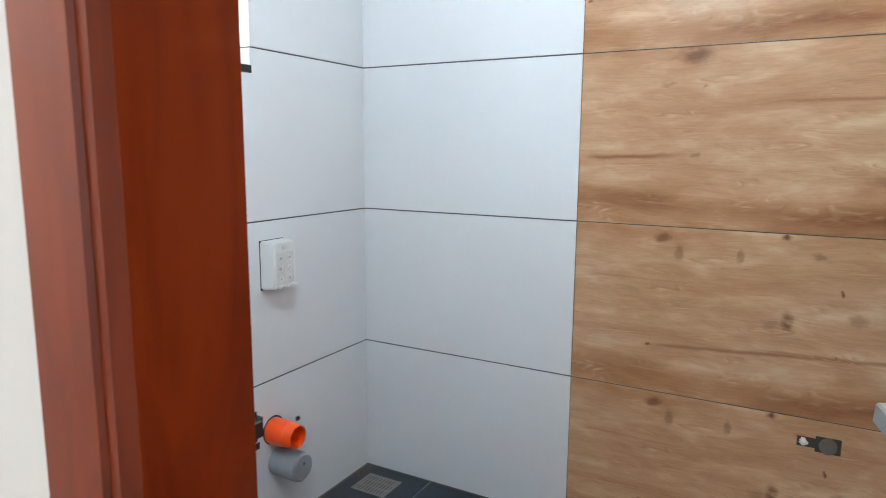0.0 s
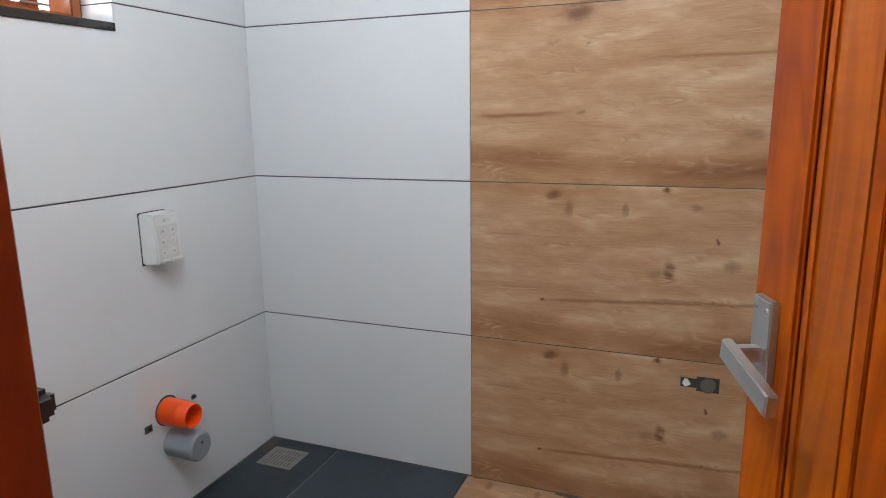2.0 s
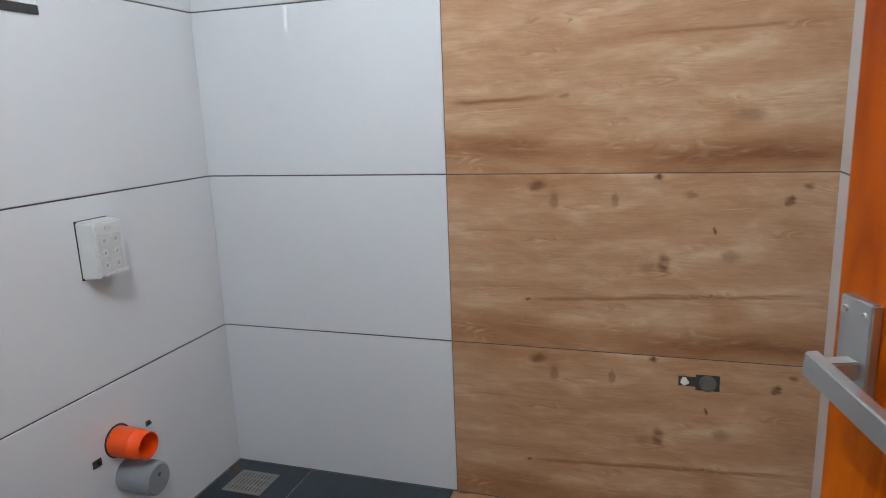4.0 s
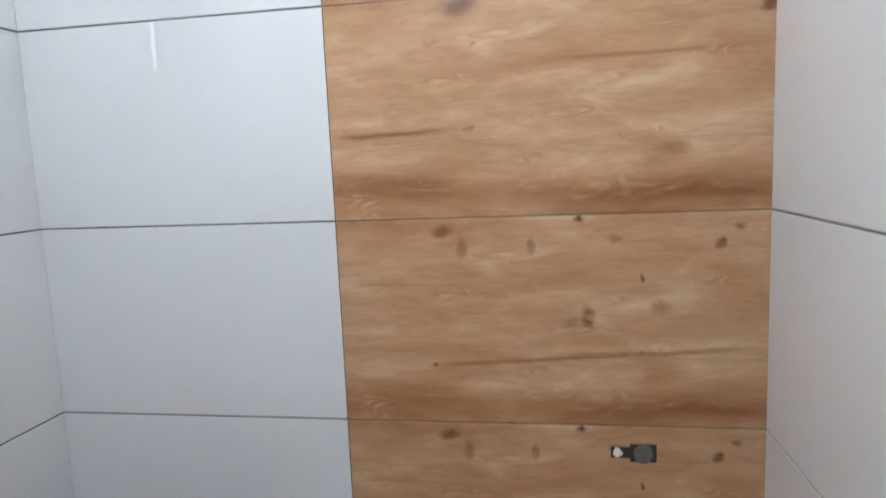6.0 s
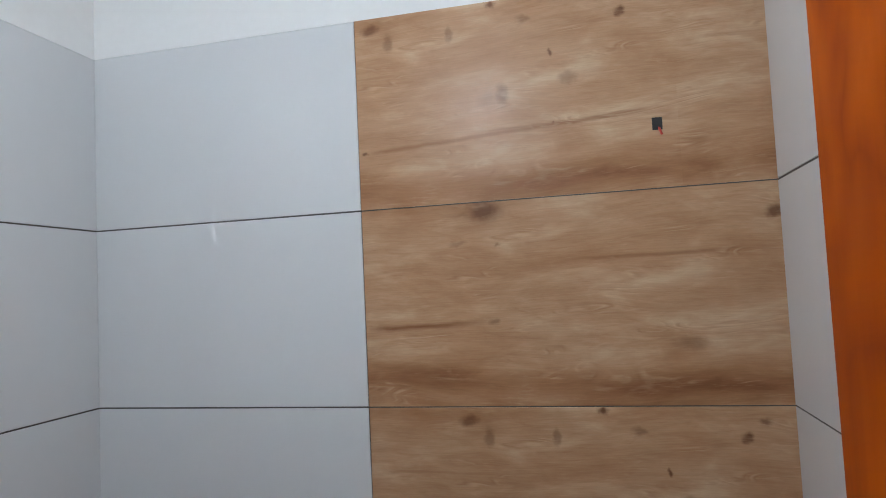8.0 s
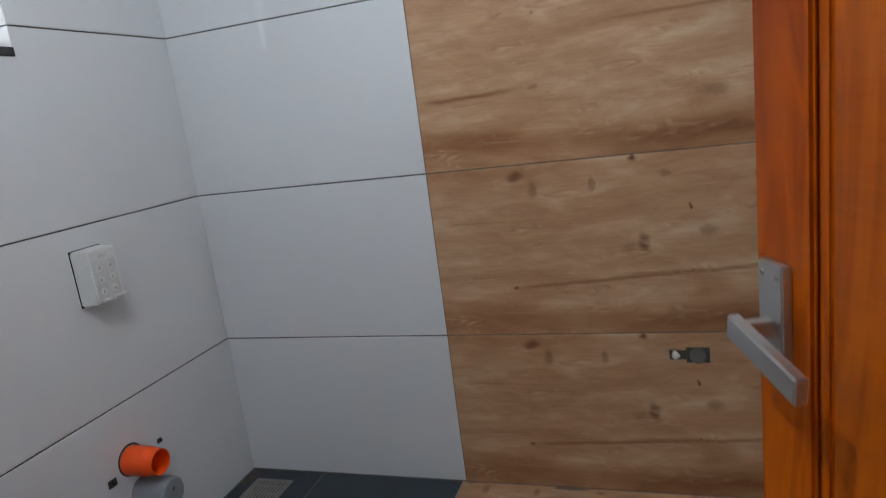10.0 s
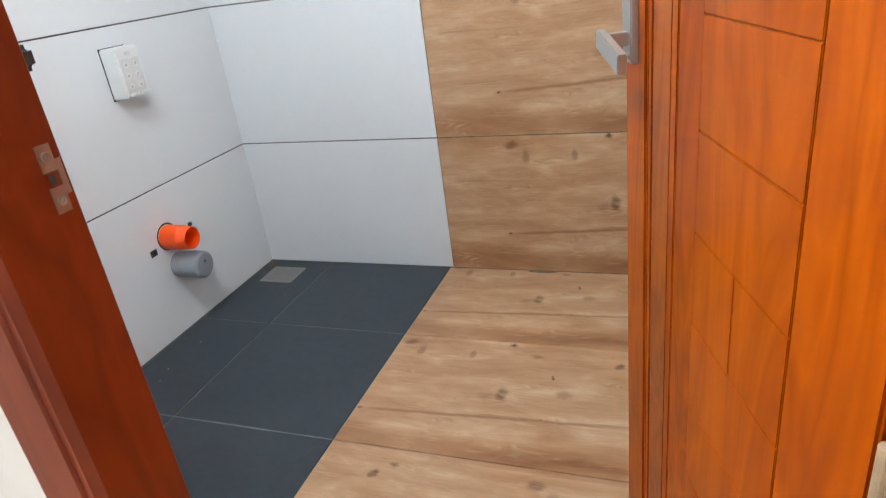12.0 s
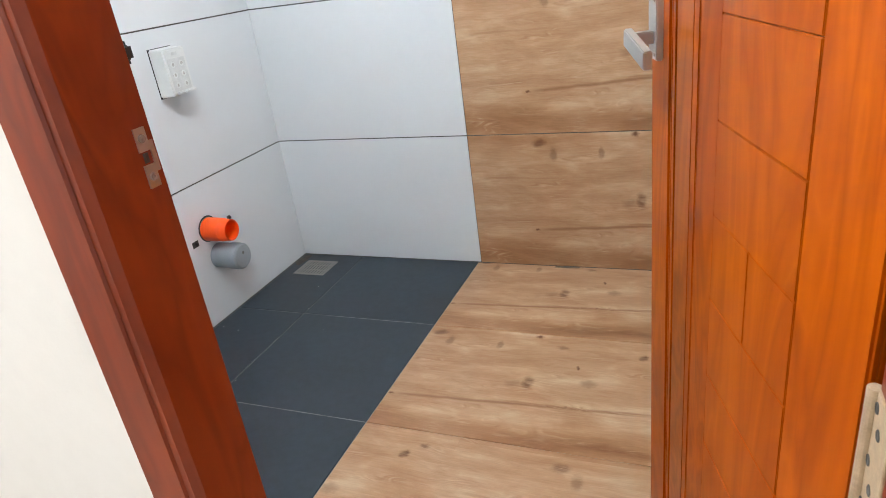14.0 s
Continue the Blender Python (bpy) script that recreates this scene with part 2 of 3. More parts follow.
LINES_A = [(0.275, 1.2, 0.428, 0.060, 0.011, 0.75), (0.62, 1.18, 0.395, 0.02, 0.008, 0.6), (0.02, 0.5, 0.19, 0.0, 0.008, 0.25)]
KNOTS_B = [(0.382, 0.028, 0.052, 0.034, 0.9), (0.36, 0.036, 0.09, 0.008, 0.3), (1.168, 0.086, 0.022, 0.018, 0.85), (0.30, 0.120, 0.03, 0.008, 0.35), (0.42, 0.13, 0.010, 0.006, 0.5),
           (0.937, 0.428, 0.045, 0.018, 0.4), (0.398, 0.355, 0.018, 0.008, 0.5)]
BANDS_B = [(0.515, 0.085, 0.18, -0.02), (0.0, 0.03, 0.05, 0.0), (0.20, 0.03, 0.03, 0.02), (0.59, 0.02, 0.05, 0.0)]
LINES_B = [(0.0, 0.42, 0.365, 0.03, 0.014, 0.95), (0.62, 1.15, 0.185, 0.01, 0.009, 0.6)]

M_WHITE = simple("white_glazed_tile", (0.71, 0.715, 0.725), 0.012, 0.012, 2.0)
M_PRINT_A = printed_wood("wood_print_tile_a", KNOTS_A, BANDS_A, LINES_A)
M_PRINT_B = printed_wood("wood_print_tile_b", KNOTS_B, BANDS_B, LINES_B)
M_DARK = simple("charcoal_floor_tile", (0.017, 0.0245, 0.033), 0.42, 0.5, 3.5, bump_s=0.10, bump_scale=90.0)
M_GROUT = simple("dark_grey_grout", (0.085, 0.074, 0.064), 0.85, 0.25, 25.0, bump_s=0.3)
M_GROUT_DARK = simple("charcoal_grout", (0.17, 0.165, 0.16), 0.8, 0.5, 12.0, bump_s=0.3)
M_GROUT_BACK = simple("mid_grey_grout", (0.095, 0.09, 0.086), 0.85, 0.25, 25.0, bump_s=0.3)
M_GROUT_FLOOR = simple("pale_grey_grout", (0.26, 0.235, 0.205), 0.85, 0.3, 25.0, bump_s=0.3)
M_PLASTER = simple("white_wall_paint", (0.87, 0.868, 0.86), 0.6, 0.03, 4.0, bump_s=0.15, bump_scale=140.0)
M_HALLPAINT = simple("cream_white_paint", (0.76, 0.75, 0.74), 0.6, 0.03, 4.0, bump_s=0.15, bump_scale=140.0)
# unseen floor, toned down so that less light bounces onto the door
M_HALLFLOOR = simple("cream_floor_tile", (0.34, 0.30, 0.26), 0.25, 0.08, 3.0)
M_DOOR = door_wood("orange_door_wood", (0.195, 0.025, 0.001), (0.345, 0.061, 0.001), (0.500, 0.108, 0.003), 0.34, spec=0.07)
M_BLOCK = door_wood("orange_carved_panel_wood", (0.205, 0.027, 0.001), (0.320, 0.057, 0.001), (0.430, 0.092, 0.003), 0.34, 5.0, spec=0.08, vary=0.0)
M_RIPPLE = door_wood("rippled_door_wood", (0.195, 0.029, 0.001), (0.34, 0.068, 0.002), (0.46, 0.112, 0.004), 0.32, 2.0, True, 0.12)
M_FRAME = door_wood("red_brown_frame_wood", (0.150, 0.018, 0.004), (0.230, 0.032, 0.006), (0.290, 0.047, 0.009), 0.36, 4.0)
M_WINWOOD = door_wood("window_wood", (0.17, 0.036, 0.007), (0.27, 0.064, 0.012), (0.36, 0.105, 0.022), 0.30, 6.0)
M_STEEL = simple("brushed_satin_steel", (0.53, 0.535, 0.53), 0.40, 0.06, 30.0, 1.0, 0.05, 200.0)
M_HINGE = simple("dull_brass_hinge", (0.44, 0.33, 0.22), 0.6, 0.25, 60.0, 0.35, 0.1, 150.0)
M_GRATE = simple("drain_steel", (0.36, 0.33, 0.30), 0.55, 0.2, 40.0, 0.8)
M_BLACK = simple("black_rubber_and_shade", (0.015, 0.014, 0.014), 0.6, 0.2, 30.0)
M_HOLE = simple("dark_holes_and_screws", (0.06, 0.055, 0.05), 0.9, 0.5, 60.0, bump_s=0.6, bump_scale=120.0)
M_MORTAR_SHADED = simple("shaded_mortar", (0.045, 0.038, 0.032), 0.9, 0.5, 90.0)
M_GRANITE = simple("black_granite", (0.022, 0.021, 0.022), 0.18, 0.5, 120.0)
M_ORANGE = simple("orange_plastic", (0.95, 0.085, 0.004), 0.42, 0.06, 12.0)
M_GREY = simple("grey_pvc", (0.27, 0.29, 0.31), 0.42, 0.08, 12.0)
M_BOX = simple("milky_plastic", (0.70, 0.695, 0.68), 0.35, 0.05, 14.0)
M_SMEAR = simple("dirty_plaster", (0.50, 0.475, 0.44), 0.8, 0.4, 60.0, bump_s=0.3)
M_BOXMARK = simple("grey_moulded_plastic", (0.62, 0.612, 0.60), 0.4, 0.12, 40.0)
M_RED = simple("red_wire_plastic", (0.45, 0.05, 0.03), 0.5)
M_PLUG = simple("dusty_grey_cap", (0.11, 0.105, 0.095), 0.6, 0.2, 40.0)
M_WHITEBLOB = simple("white_sealant", (0.7, 0.68, 0.64), 0.5, 0.1, 40.0)

M_GLASS, gn, gl_, gp = material("window_glass")
gp.inputs["Transmission Weight"].default_value = 1.0
gp.inputs["Roughness"].default_value = 0.25
gp.inputs["IOR"].default_value = 1.45

M_GLOW, en, el_, ep = material("lit_lamp_glass")
ep.inputs["Emission Color"].default_value = (0.80, 0.91, 1.0, 1)
ep.inputs["Emission Strength"].default_value = 150.0


# ---- building blocks ----
def part(name, bm, mat, parent=None, label=""):
    me = bpy.data.meshes.new(name)
    bmesh.ops.recalc_face_normals(bm, faces=bm.faces)
    bm.to_mesh(me)
    bm.free()
    me.materials.append(mat)
    ob = new(name, me)
    ob.parent = parent
    if label:
        tagged(ob, label)
    return ob


def smooth(ob, deg=35):
    for f in ob.data.polygons:
        f.use_smooth = True
    ob.data.set_sharp_from_angle(angle=radians(deg))
    return ob


def box(bm, x0, x1, y0, y1, z0, z1, bev=0.0, seg=1):
    m = Matrix.Translation(((x0 + x1) / 2, (y0 + y1) / 2, (z0 + z1) / 2)) @ Matrix.Diagonal((abs(x1 - x0), abs(y1 - y0), abs(z1 - z0), 1))
    vs = bmesh.ops.create_cube(bm, size=1, matrix=m)["verts"]
    if bev:
        es = list({e for v in vs for e in v.link_edges})
        bmesh.ops.bevel(bm, geom=es, offset=bev, segments=seg, affect="EDGES", clamp_overlap=True)
    return bm


def lathe(bm, profile, m, seg=32):
    """Turns (radius, along) pairs round local z, placed by m."""
    rings = []
    for r, a in profile:
        if r < 1e-6:
            rings.append([bm.verts.new(m @ Vector((0, 0, a)))])
        else:
            rings.append([bm.verts.new(m @ Vector((r * math.cos(i * math.tau / seg), r * math.sin(i * math.tau / seg), a))) for i in range(seg)])
    for a, b in zip(rings, rings[1:]):
        for i in range(seg):
            j = (i + 1) % seg
            q = [a[i % len(a)], a[j % len(a)], b[j % len(b)], b[i % len(b)]]
            q = list(dict.fromkeys(q))
            if len(q) > 2:
                bm.faces.new(q)
    return bm


def group(name, label, category, kind="", grp=""):
    return tagged(new(name), label, category, grp, kind)


TILE_T = 0.003
JOINT = 0.0050


def tile_piece(bm, outline, thick=TILE_T, bev=0.0012):
    """A tile from its outline in local x, y; the face looks along +z and the back is at 0."""
    top = [bm.verts.new((x, y, thick)) for x, y in outline]
    low = [bm.verts.new((x, y, 0)) for x, y in outline]
    f = bm.faces.new(top)
    bm.faces.new(low[::-1])
    k = len(outline)
    for i in range(k):
        bm.faces.new((top[i], low[i], low[(i + 1) % k], top[(i + 1) % k]))
    if bev:
        bmesh.ops.bevel(bm, geom=list(f.edges), offset=bev, segments=1, affect="EDGES")
    return bm


def tile(parent, frame_m, outline, mat, origin=(0, 0), hole=None, name="tile"):
    """outline: corners in the wall's own (along, up); origin: where the print begins."""
    bm = bmesh.new()
    pts = [(a - origin[0], b - origin[1]) for a, b in outline]
    if hole:
        xs, ys = [q[0] for q in pts], [q[1] for q in pts]
        a0, a1, b0, b1 = min(xs), max(xs), min(ys), max(ys)
        h0, h1, k0, k1 = hole[0] - origin[0], hole[1] - origin[0], hole[2] - origin[1], hole[3] - origin[1]
        gx, gy = [a0, h0, h1, a1], [b0, k0, k1, b1]
        grid = {}
        for z in (0, TILE_T):
            for i in range(4):
                for j in range(4):
                    grid[i, j, z] = bm.verts.new((gx[i], gy[j], z))
        for i in range(3):
            for j in range(3):
                if (i, j) == (1, 1):
                    continue
                for z in (0, TILE_T):
                    bm.faces.new([grid[i, j, z], grid[i + 1, j, z], grid[i + 1, j + 1, z], grid[i, j + 1, z]])
        for (i, j), (k, w) in [((1, 1), (2, 1)), ((2, 1), (2, 2)), ((2, 2), (1, 2)), ((1, 2), (1, 1)), ((0, 0), (3, 0)), ((3, 0), (3, 3)), ((3, 3), (0, 3)), ((0, 3), (0, 0))]:
            if abs(i - k) > 1 or abs(j - w) > 1:
                steps = [(i + (k - i) * s // 3, j + (w - j) * s // 3) for s in range(4)]
            else:
                steps = [(i, j), (k, w)]
            for (p0, q0), (p1, q1) in zip(steps, steps[1:]):
                bm.faces.new([grid[p0, q0, 0], grid[p1, q1, 0], grid[p1, q1, TILE_T], grid[p0, q0, TILE_T]])
    else:
        tile_piece(bm, pts)
    ob = part(name, bm, mat, parent)
    ob.matrix_world = frame_m @ Matrix.Translation((origin[0], origin[1], 0))
    return ob


def rect(a0, a1, b0, b1, g=JOINT / 2):
    return [(a0 + g, b0 + g), (a1 - g, b0 + g), (a1 - g, b1 - g), (a0 + g, b1 - g)]


# ---- the room: sizes ----
W_SPLIT, W_ROOM, D_ROOM, H_ROOM, H_TILE, ROW = 0.963, 2.145, 2.0, 3.0, 2.4, 0.6
WIN_Y0, WIN_Y1, WIN_Z0, WIN_Z1 = -1.2, -0.652, 1.713, 2.172
DOOR_X0, DOOR_X1, DOOR_TOP = 1.270, 2.130, 2.13
WALL_T = 0.105
HALL_Y = -4.6

# each wall is a rough core; tiles stand 8 mm proud of it, plaster above is flush with them
bm = bmesh.new()
box(bm, -0.25, W_ROOM + 0.12, TILE_T, 0.15, -0.1, H_ROOM)
wall_back = tagged(part("wall_back", bm, M_GROUT_BACK), "white and wood-look tiled bathroom wall with grey joints", "wall", "", "structure")
bm = bmesh.new()
for y0, y1, z0, z1 in ((WIN_Y1, 0.004, -0.1, H_ROOM), (-D_ROOM, WIN_Y0, -0.1, H_ROOM), (WIN_Y0, WIN_Y1, -0.1, WIN_Z0), (WIN_Y0, WIN_Y1, WIN_Z1 + 0.008, H_ROOM)):
    box(bm, -0.23, -TILE_T, y0 + (0.008 if y0 == WIN_Y1 else 0), y1, z0, z1)
wall_left = tagged(part("wall_left", bm, M_GROUT), "white glazed tile wall with a small window", "wall", "", "structure")
bm = bmesh.new()
box(bm, W_ROOM + TILE_T, W_ROOM + 0.12, -D_ROOM, 0.004, -0.1, H_ROOM)
wall_right = tagged(part("wall_right", bm, M_GROUT_BACK), "white glazed tile wall with grey joints", "wall", "", "structure")
bm = bmesh.new()
box(bm, -0.9, DOOR_X0, -D_ROOM - WALL_T, -D_ROOM - TILE_T, -0.1, H_ROOM)
box(bm, DOOR_X1, 3.1, -D_ROOM - WALL_T, -D_ROOM - TILE_T, -0.1, H_ROOM)
box(bm, DOOR_X0, DOOR_X1, -D_ROOM - WALL_T, -D_ROOM - TILE_T, DOOR_TOP, H_ROOM)
wall_door = tagged(part("wall_door", bm, M_HALLPAINT), "white painted wall around the bathroom doorway", "wall", "", "structure")
bm = bmesh.new()
box(bm, -0.25, W_ROOM + 0.12, -D_ROOM - WALL_T, 0.15, H_ROOM, H_ROOM + 0.12)
tagged(part("ceiling", bm, M_PLASTER), "plain white painted bathroom ceiling", "ceiling", "", "structure")

# painted bands above the tiles
band = group("wall_plaster", "white painted plaster above the tiles", "wall", "structure")
for a in ((0, W_ROOM, 0.0, TILE_T), (0, W_ROOM, -D_ROOM - TILE_T, -D_ROOM)):
    part("plaster_band", box(bmesh.new(), a[0], a[1], a[2], a[3], H_TILE + 0.0004, H_ROOM), M_PLASTER, band)
part("plaster_band", box(bmesh.new(), -TILE_T, 0.0, -D_ROOM, 0.0, H_TILE + 0.0004, H_ROOM), M_PLASTER, band)
part("plaster_band", box(bmesh.new(), W_ROOM, W_ROOM + TILE_T, -D_ROOM, 0.0, H_TILE + 0.0004, H_ROOM), M_PLASTER, band)

# hall outside the door: unseen walls, floor and ceiling added around the doorway
hall = group("hall_walls", "white painted hall walls", "wall", "structure")
part("hall_wall", box(bmesh.new(), -1.02, -0.9, HALL_Y, -D_ROOM - TILE_T, -0.1, H_ROOM), M_HALLPAINT, hall)
# unseen right wall, left open for the added side fill
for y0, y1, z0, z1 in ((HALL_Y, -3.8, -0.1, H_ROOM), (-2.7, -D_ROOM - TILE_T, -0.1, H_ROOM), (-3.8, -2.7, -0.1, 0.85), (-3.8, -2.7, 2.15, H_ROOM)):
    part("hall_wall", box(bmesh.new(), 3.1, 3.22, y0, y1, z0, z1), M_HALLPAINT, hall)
part("hall_wall", box(bmesh.new(), -1.02, 3.22, HALL_Y - 0.12, HALL_Y, -0.1, H_ROOM), M_HALLPAINT, hall)
tagged(part("hall_floor", box(bmesh.new(), -0.9, 3.1, HALL_Y, -D_ROOM - WALL_T, -0.12, -0.01), M_HALLFLOOR), "cream polished hall floor", "floor", "", "structure")
tagged(part("hall_ceiling", box(bmesh.new(), -1.02, 3.22, HALL_Y - 0.12, -D_ROOM - WALL_T - 0.002, H_ROOM, H_ROOM + 0.12), M_PLASTER), "plain white painted hall ceiling", "ceiling", "", "structure")

# ground far below and around, seen by no one but lit by the sky
tagged(part("ground", box(bmesh.new(), -400, 400, -400, 400, -0.6, -0.5), simple("dry_soil", (0.22, 0.17, 0.12), 0.9, 0.3, 0.5)), "dry bare soil around the house", "ground", "", "structure")

# bright overcast sky seen through the window
M_SKY, sn, sl, sp = material("bright_sky")
sp.inputs["Base Color"].default_value = (0.8, 0.85, 0.9, 1)
sp.inputs["Emission Color"].default_value = (0.93, 0.97, 1.0, 1)
sp.inputs["Emission Strength"].default_value = 5.0
tagged(part("backdrop", box(bmesh.new(), -3.05, -3.0, -9.0, 4.0, -0.5, 4.6), M_SKY), "bright white overcast sky outside the window", "sky", "", "structure")

# ---- floor ----
bm = bmesh.new()
box(bm, -0.01, W_ROOM + 0.01, -D_ROOM - WALL_T + 0.002, 0.006, -0.12, -TILE_T)
floor = tagged(part("floor", bm, M_GROUT_FLOOR), "bathroom floor of charcoal and wood-look tiles", "floor", "", "structure")
FM = Matrix.Translation((0, 0, -TILE_T))

# ---- door frame and door ----
fr = group("door_frame_1", "red-brown varnished wooden door frame", "door frame", "structure")
YH, YB, YS = -D_ROOM - WALL_T - 0.006, -D_ROOM - 0.004, -D_ROOM - 0.05
X_STOP, X_REB = 1.350, 1.350


def jamb(name, x_out, x_stop, x_reb, z0, z1, ys=YS):
    bm = bmesh.new()
    sgn = 1 if x_stop > x_out else -1
    c = 0.006
    prof = [(x_out, YH), (x_stop - sgn * 0.022, YH), (x_stop - sgn * 0.020, YH + 0.004), (x_stop - sgn * 0.010, YH + 0.004), (x_stop, YH + 0.012),
            *([] if abs(x_reb - x_stop) < 0.003 else [(x_stop, ys - 0.002), (x_stop - sgn * 0.002, ys), (x_reb, ys)]), (x_reb, YB - 0.002), (x_reb - sgn * 0.002, YB), (x_out, YB)]
    lo = [bm.verts.new((x, y, z0)) for x, y in prof]
    hi = [bm.verts.new((x, y, z1)) for x, y in prof]
    bm.faces.new(lo)
    bm.faces.new(hi[::-1])
    for i in range(len(prof)):
        j = (i + 1) % len(prof)
        bm.faces.new((lo[i], lo[j], hi[j], hi[i]))
    return part(name, bm, M_FRAME, fr)


jamb_latch = jamb("jamb", DOOR_X0, X_STOP, X_REB, 0.0, DOOR_TOP - 0.065)
jamb_hinge = jamb("jamb", DOOR_X1, 2.057, 2.088, 0.0, DOOR_TOP - 0.065, -2.036)
part("head", box(bmesh.new(), DOOR_X0, DOOR_X1, YH, YB, DOOR_TOP - 0.065, DOOR_TOP, 0.002), M_FRAME, fr)

# strike plate in the rebate, with its lip, mouth and screws
bm = bmesh.new()
sx, sy0, sy1, sz0, sz1 = X_REB + 0.0015, -2.031, YB - 0.005, 1.107, 1.174
box(bm, X_REB - 0.001, sx, sy0, sy1 - 0.006, sz1 - 0.026, sz1)
box(bm, X_REB - 0.001, sx, sy0, sy1 - 0.006, sz0, sz0 + 0.026)
box(bm, X_REB - 0.001, sx, sy1 - 0.006, sy1, sz0 + 0.016, sz1 - 0.016)
part("strike_plate", bm, M_STEEL, jamb_latch, "satin steel strike plate")
part("latch_mouth_shade", box(bmesh.new(), X_REB - 0.001, X_REB + 0.0006, sy0 + 0.004, sy1 - 0.011, sz0 + 0.028, sz1 - 0.028), M_HOLE, jamb_latch, "flat dark plate for the shade in the latch mouth")
for z in (sz0 + 0.012, sz1 - 0.012):
    # no opening is cut: a dark plate carries the mouth's shade
    bm = bmesh.new()
    lathe(bm, [(0, 0.0022), (0.0022, 0.0016), (0.0045, 0.0022), (0.0052, 0)], pose(sx - 0.0005, (sy0 + sy1 - 0.006) / 2, z, 0, 90, 0), 16)
    part("screw", bm, M_GRATE, jamb_latch, "countersunk steel screw")
# dark catch that stands out of the jamb towards the room
bm = bmesh.new()
box(bm, 1.320, 1.343, YB - 0.002, -1.985, 1.237, 1.261, 0.006, 3)
part("door_catch", bm, M_BLACK, jamb_latch, "black door catch")

# door leaf: origin at the foot of the free edge, x towards the hinges, y away from the hall face
D0, H0 = Vector((1.825, -1.35, 0)), Vector((2.05, -2.03, 0))
dx = (H0 - D0).normalized()
dy = Vector((-dx.y, dx.x, 0))
DM = Matrix(((dx.x, dy.x, 0, D0.x), (dx.y, dy.y, 0, D0.y), (0, 0, 1, 0.012), (0, 0, 0, 1)))
door = tagged(new("door_1"), "orange varnished wooden panel door standing open", "door", "", "structure")
LEAF_W, LEAF_H = 0.713, 2.04


def door_part(name, x0, x1, y0, y1, z0, z1, mat=None, bev=0.003, seg=2, label="", parent=None):
    return part(name, box(bmesh.new(), x0, x1, y0, y1, z0, z1, bev, seg), mat or M_DOOR, parent or door, label)


door_part("core", 0.0, LEAF_W, 0.008, 0.035, 0, LEAF_H, bev=0.001, seg=1)
door_part("stile", 0.0, 0.111, 0.0, 0.010, 0, LEAF_H, bev=0.004)
door_part("bead", 0.120, 0.1408, 0.0015, 0.010, 0, LEAF_H, bev=0.0042, seg=3)
door_part("rippled_strip", 0.1418, 0.224, 0.002, 0.010, 0, LEAF_H, M_RIPPLE, label="rippled wooden strip")
door_part("bead", 0.2252, 0.2485, 0.0015, 0.010, 0, LEAF_H, bev=0.0015)
door_part("field", 0.255, 0.337, 0.001, 0.010, 0, LEAF_H, bev=0.002)
edges = [0.0] + [0.024 + 0.129 * i for i in range(16)] + [LEAF_H]
for i, (a, b) in enumerate(zip(edges, edges[1:])):
    if i == 7:
        door_part("panel_block", 0.333, 0.4560, 0.0012, 0.010, a + 0.0004, b - 0.0004, M_BLOCK, bev=0.0011)
    door_part("panel_block", 0.4580 if i == 7 else 0.333, 0.5785, 0.0012, 0.010, a + 0.0004, b - 0.0004, M_BLOCK, bev=0.0011)
door_part("stile", 0.582, LEAF_W, 0.0, 0.010, 0, LEAF_H)

# lever handle on the hall face
handle = part("handle", box(bmesh.new(), 0.026, 0.076, -0.012, 0.0, 1.092, 1.200, 0.002, 2), M_STEEL, door, "satin steel lever handle")
bm = bmesh.new()
box(bm, 0.046, 0.066, -0.044, -0.011, 1.118, 1.138, 0.002, 2)
part("neck", bm, M_STEEL, handle)
bm = bmesh.new()
box(bm, 0.042, 0.180, -0.056, -0.042, 1.115, 1.143, 0.002, 2)
bmesh.ops.rotate(bm, cent=(0.056, 0, 1.129), matrix=Matrix.Rotation(radians(8), 3, "Y"), verts=bm.verts)
part("lever", bm, M_STEEL, handle)
for x, zz in ((0.036, 1.186), (0.066, 1.186), (0.036, 1.102), (0.066, 1.102)):
    bm = bmesh.new()
    lathe(bm, [(0, 0.0012), (0.003, 0.0016), (0.0042, 0)], pose(x, -0.0118, zz, 90, 0, 0), 12)
    part("screw", bm, M_GRATE, handle)
door.matrix_world = DM

# hinges: one leaf on the face of the jamb, one in its rebate, the knuckle between them
for hz in (0.25, 0.872, 1.80):
    part("hinge_leaf", box(bmesh.new(), 2.0545, 2.0575, -2.088, -2.0375, hz - 0.072, hz + 0.072, 0.0008, 1), M_HINGE, jamb_hinge, "dull brass hinge leaf with dark screws")
    part("hinge_leaf", box(bmesh.new(), 2.0855, 2.0885, -2.034, -2.008, hz - 0.072, hz + 0.072, 0.0008, 1), M_HINGE, jamb_hinge, "dull brass hinge leaf")
    for dz, sy in ((0.059, -2.047), (0.043, -2.061), (0.006, -2.047), (-0.012, -2.063), (-0.040, -2.047), (-0.058, -2.061)):
        bm = bmesh.new()
        lathe(bm, [(0, 0.0004), (0.0030, 0.0003), (0.0046, 0.0012), (0.0054, 0)], pose(2.0547, sy, hz + dz, 0, -90, 0), 14)
        part("screw", bm, M_HOLE, jamb_hinge)
    part("knuckle", lathe(bmesh.new(), [(0, 0), (0.0058, 0), (0.0062, 0.001), (0.0062, 0.143), (0.0058, 0.144), (0, 0.144)], pose(2.0535, -2.0365, hz - 0.072), 16), M_HINGE, jamb_hinge)

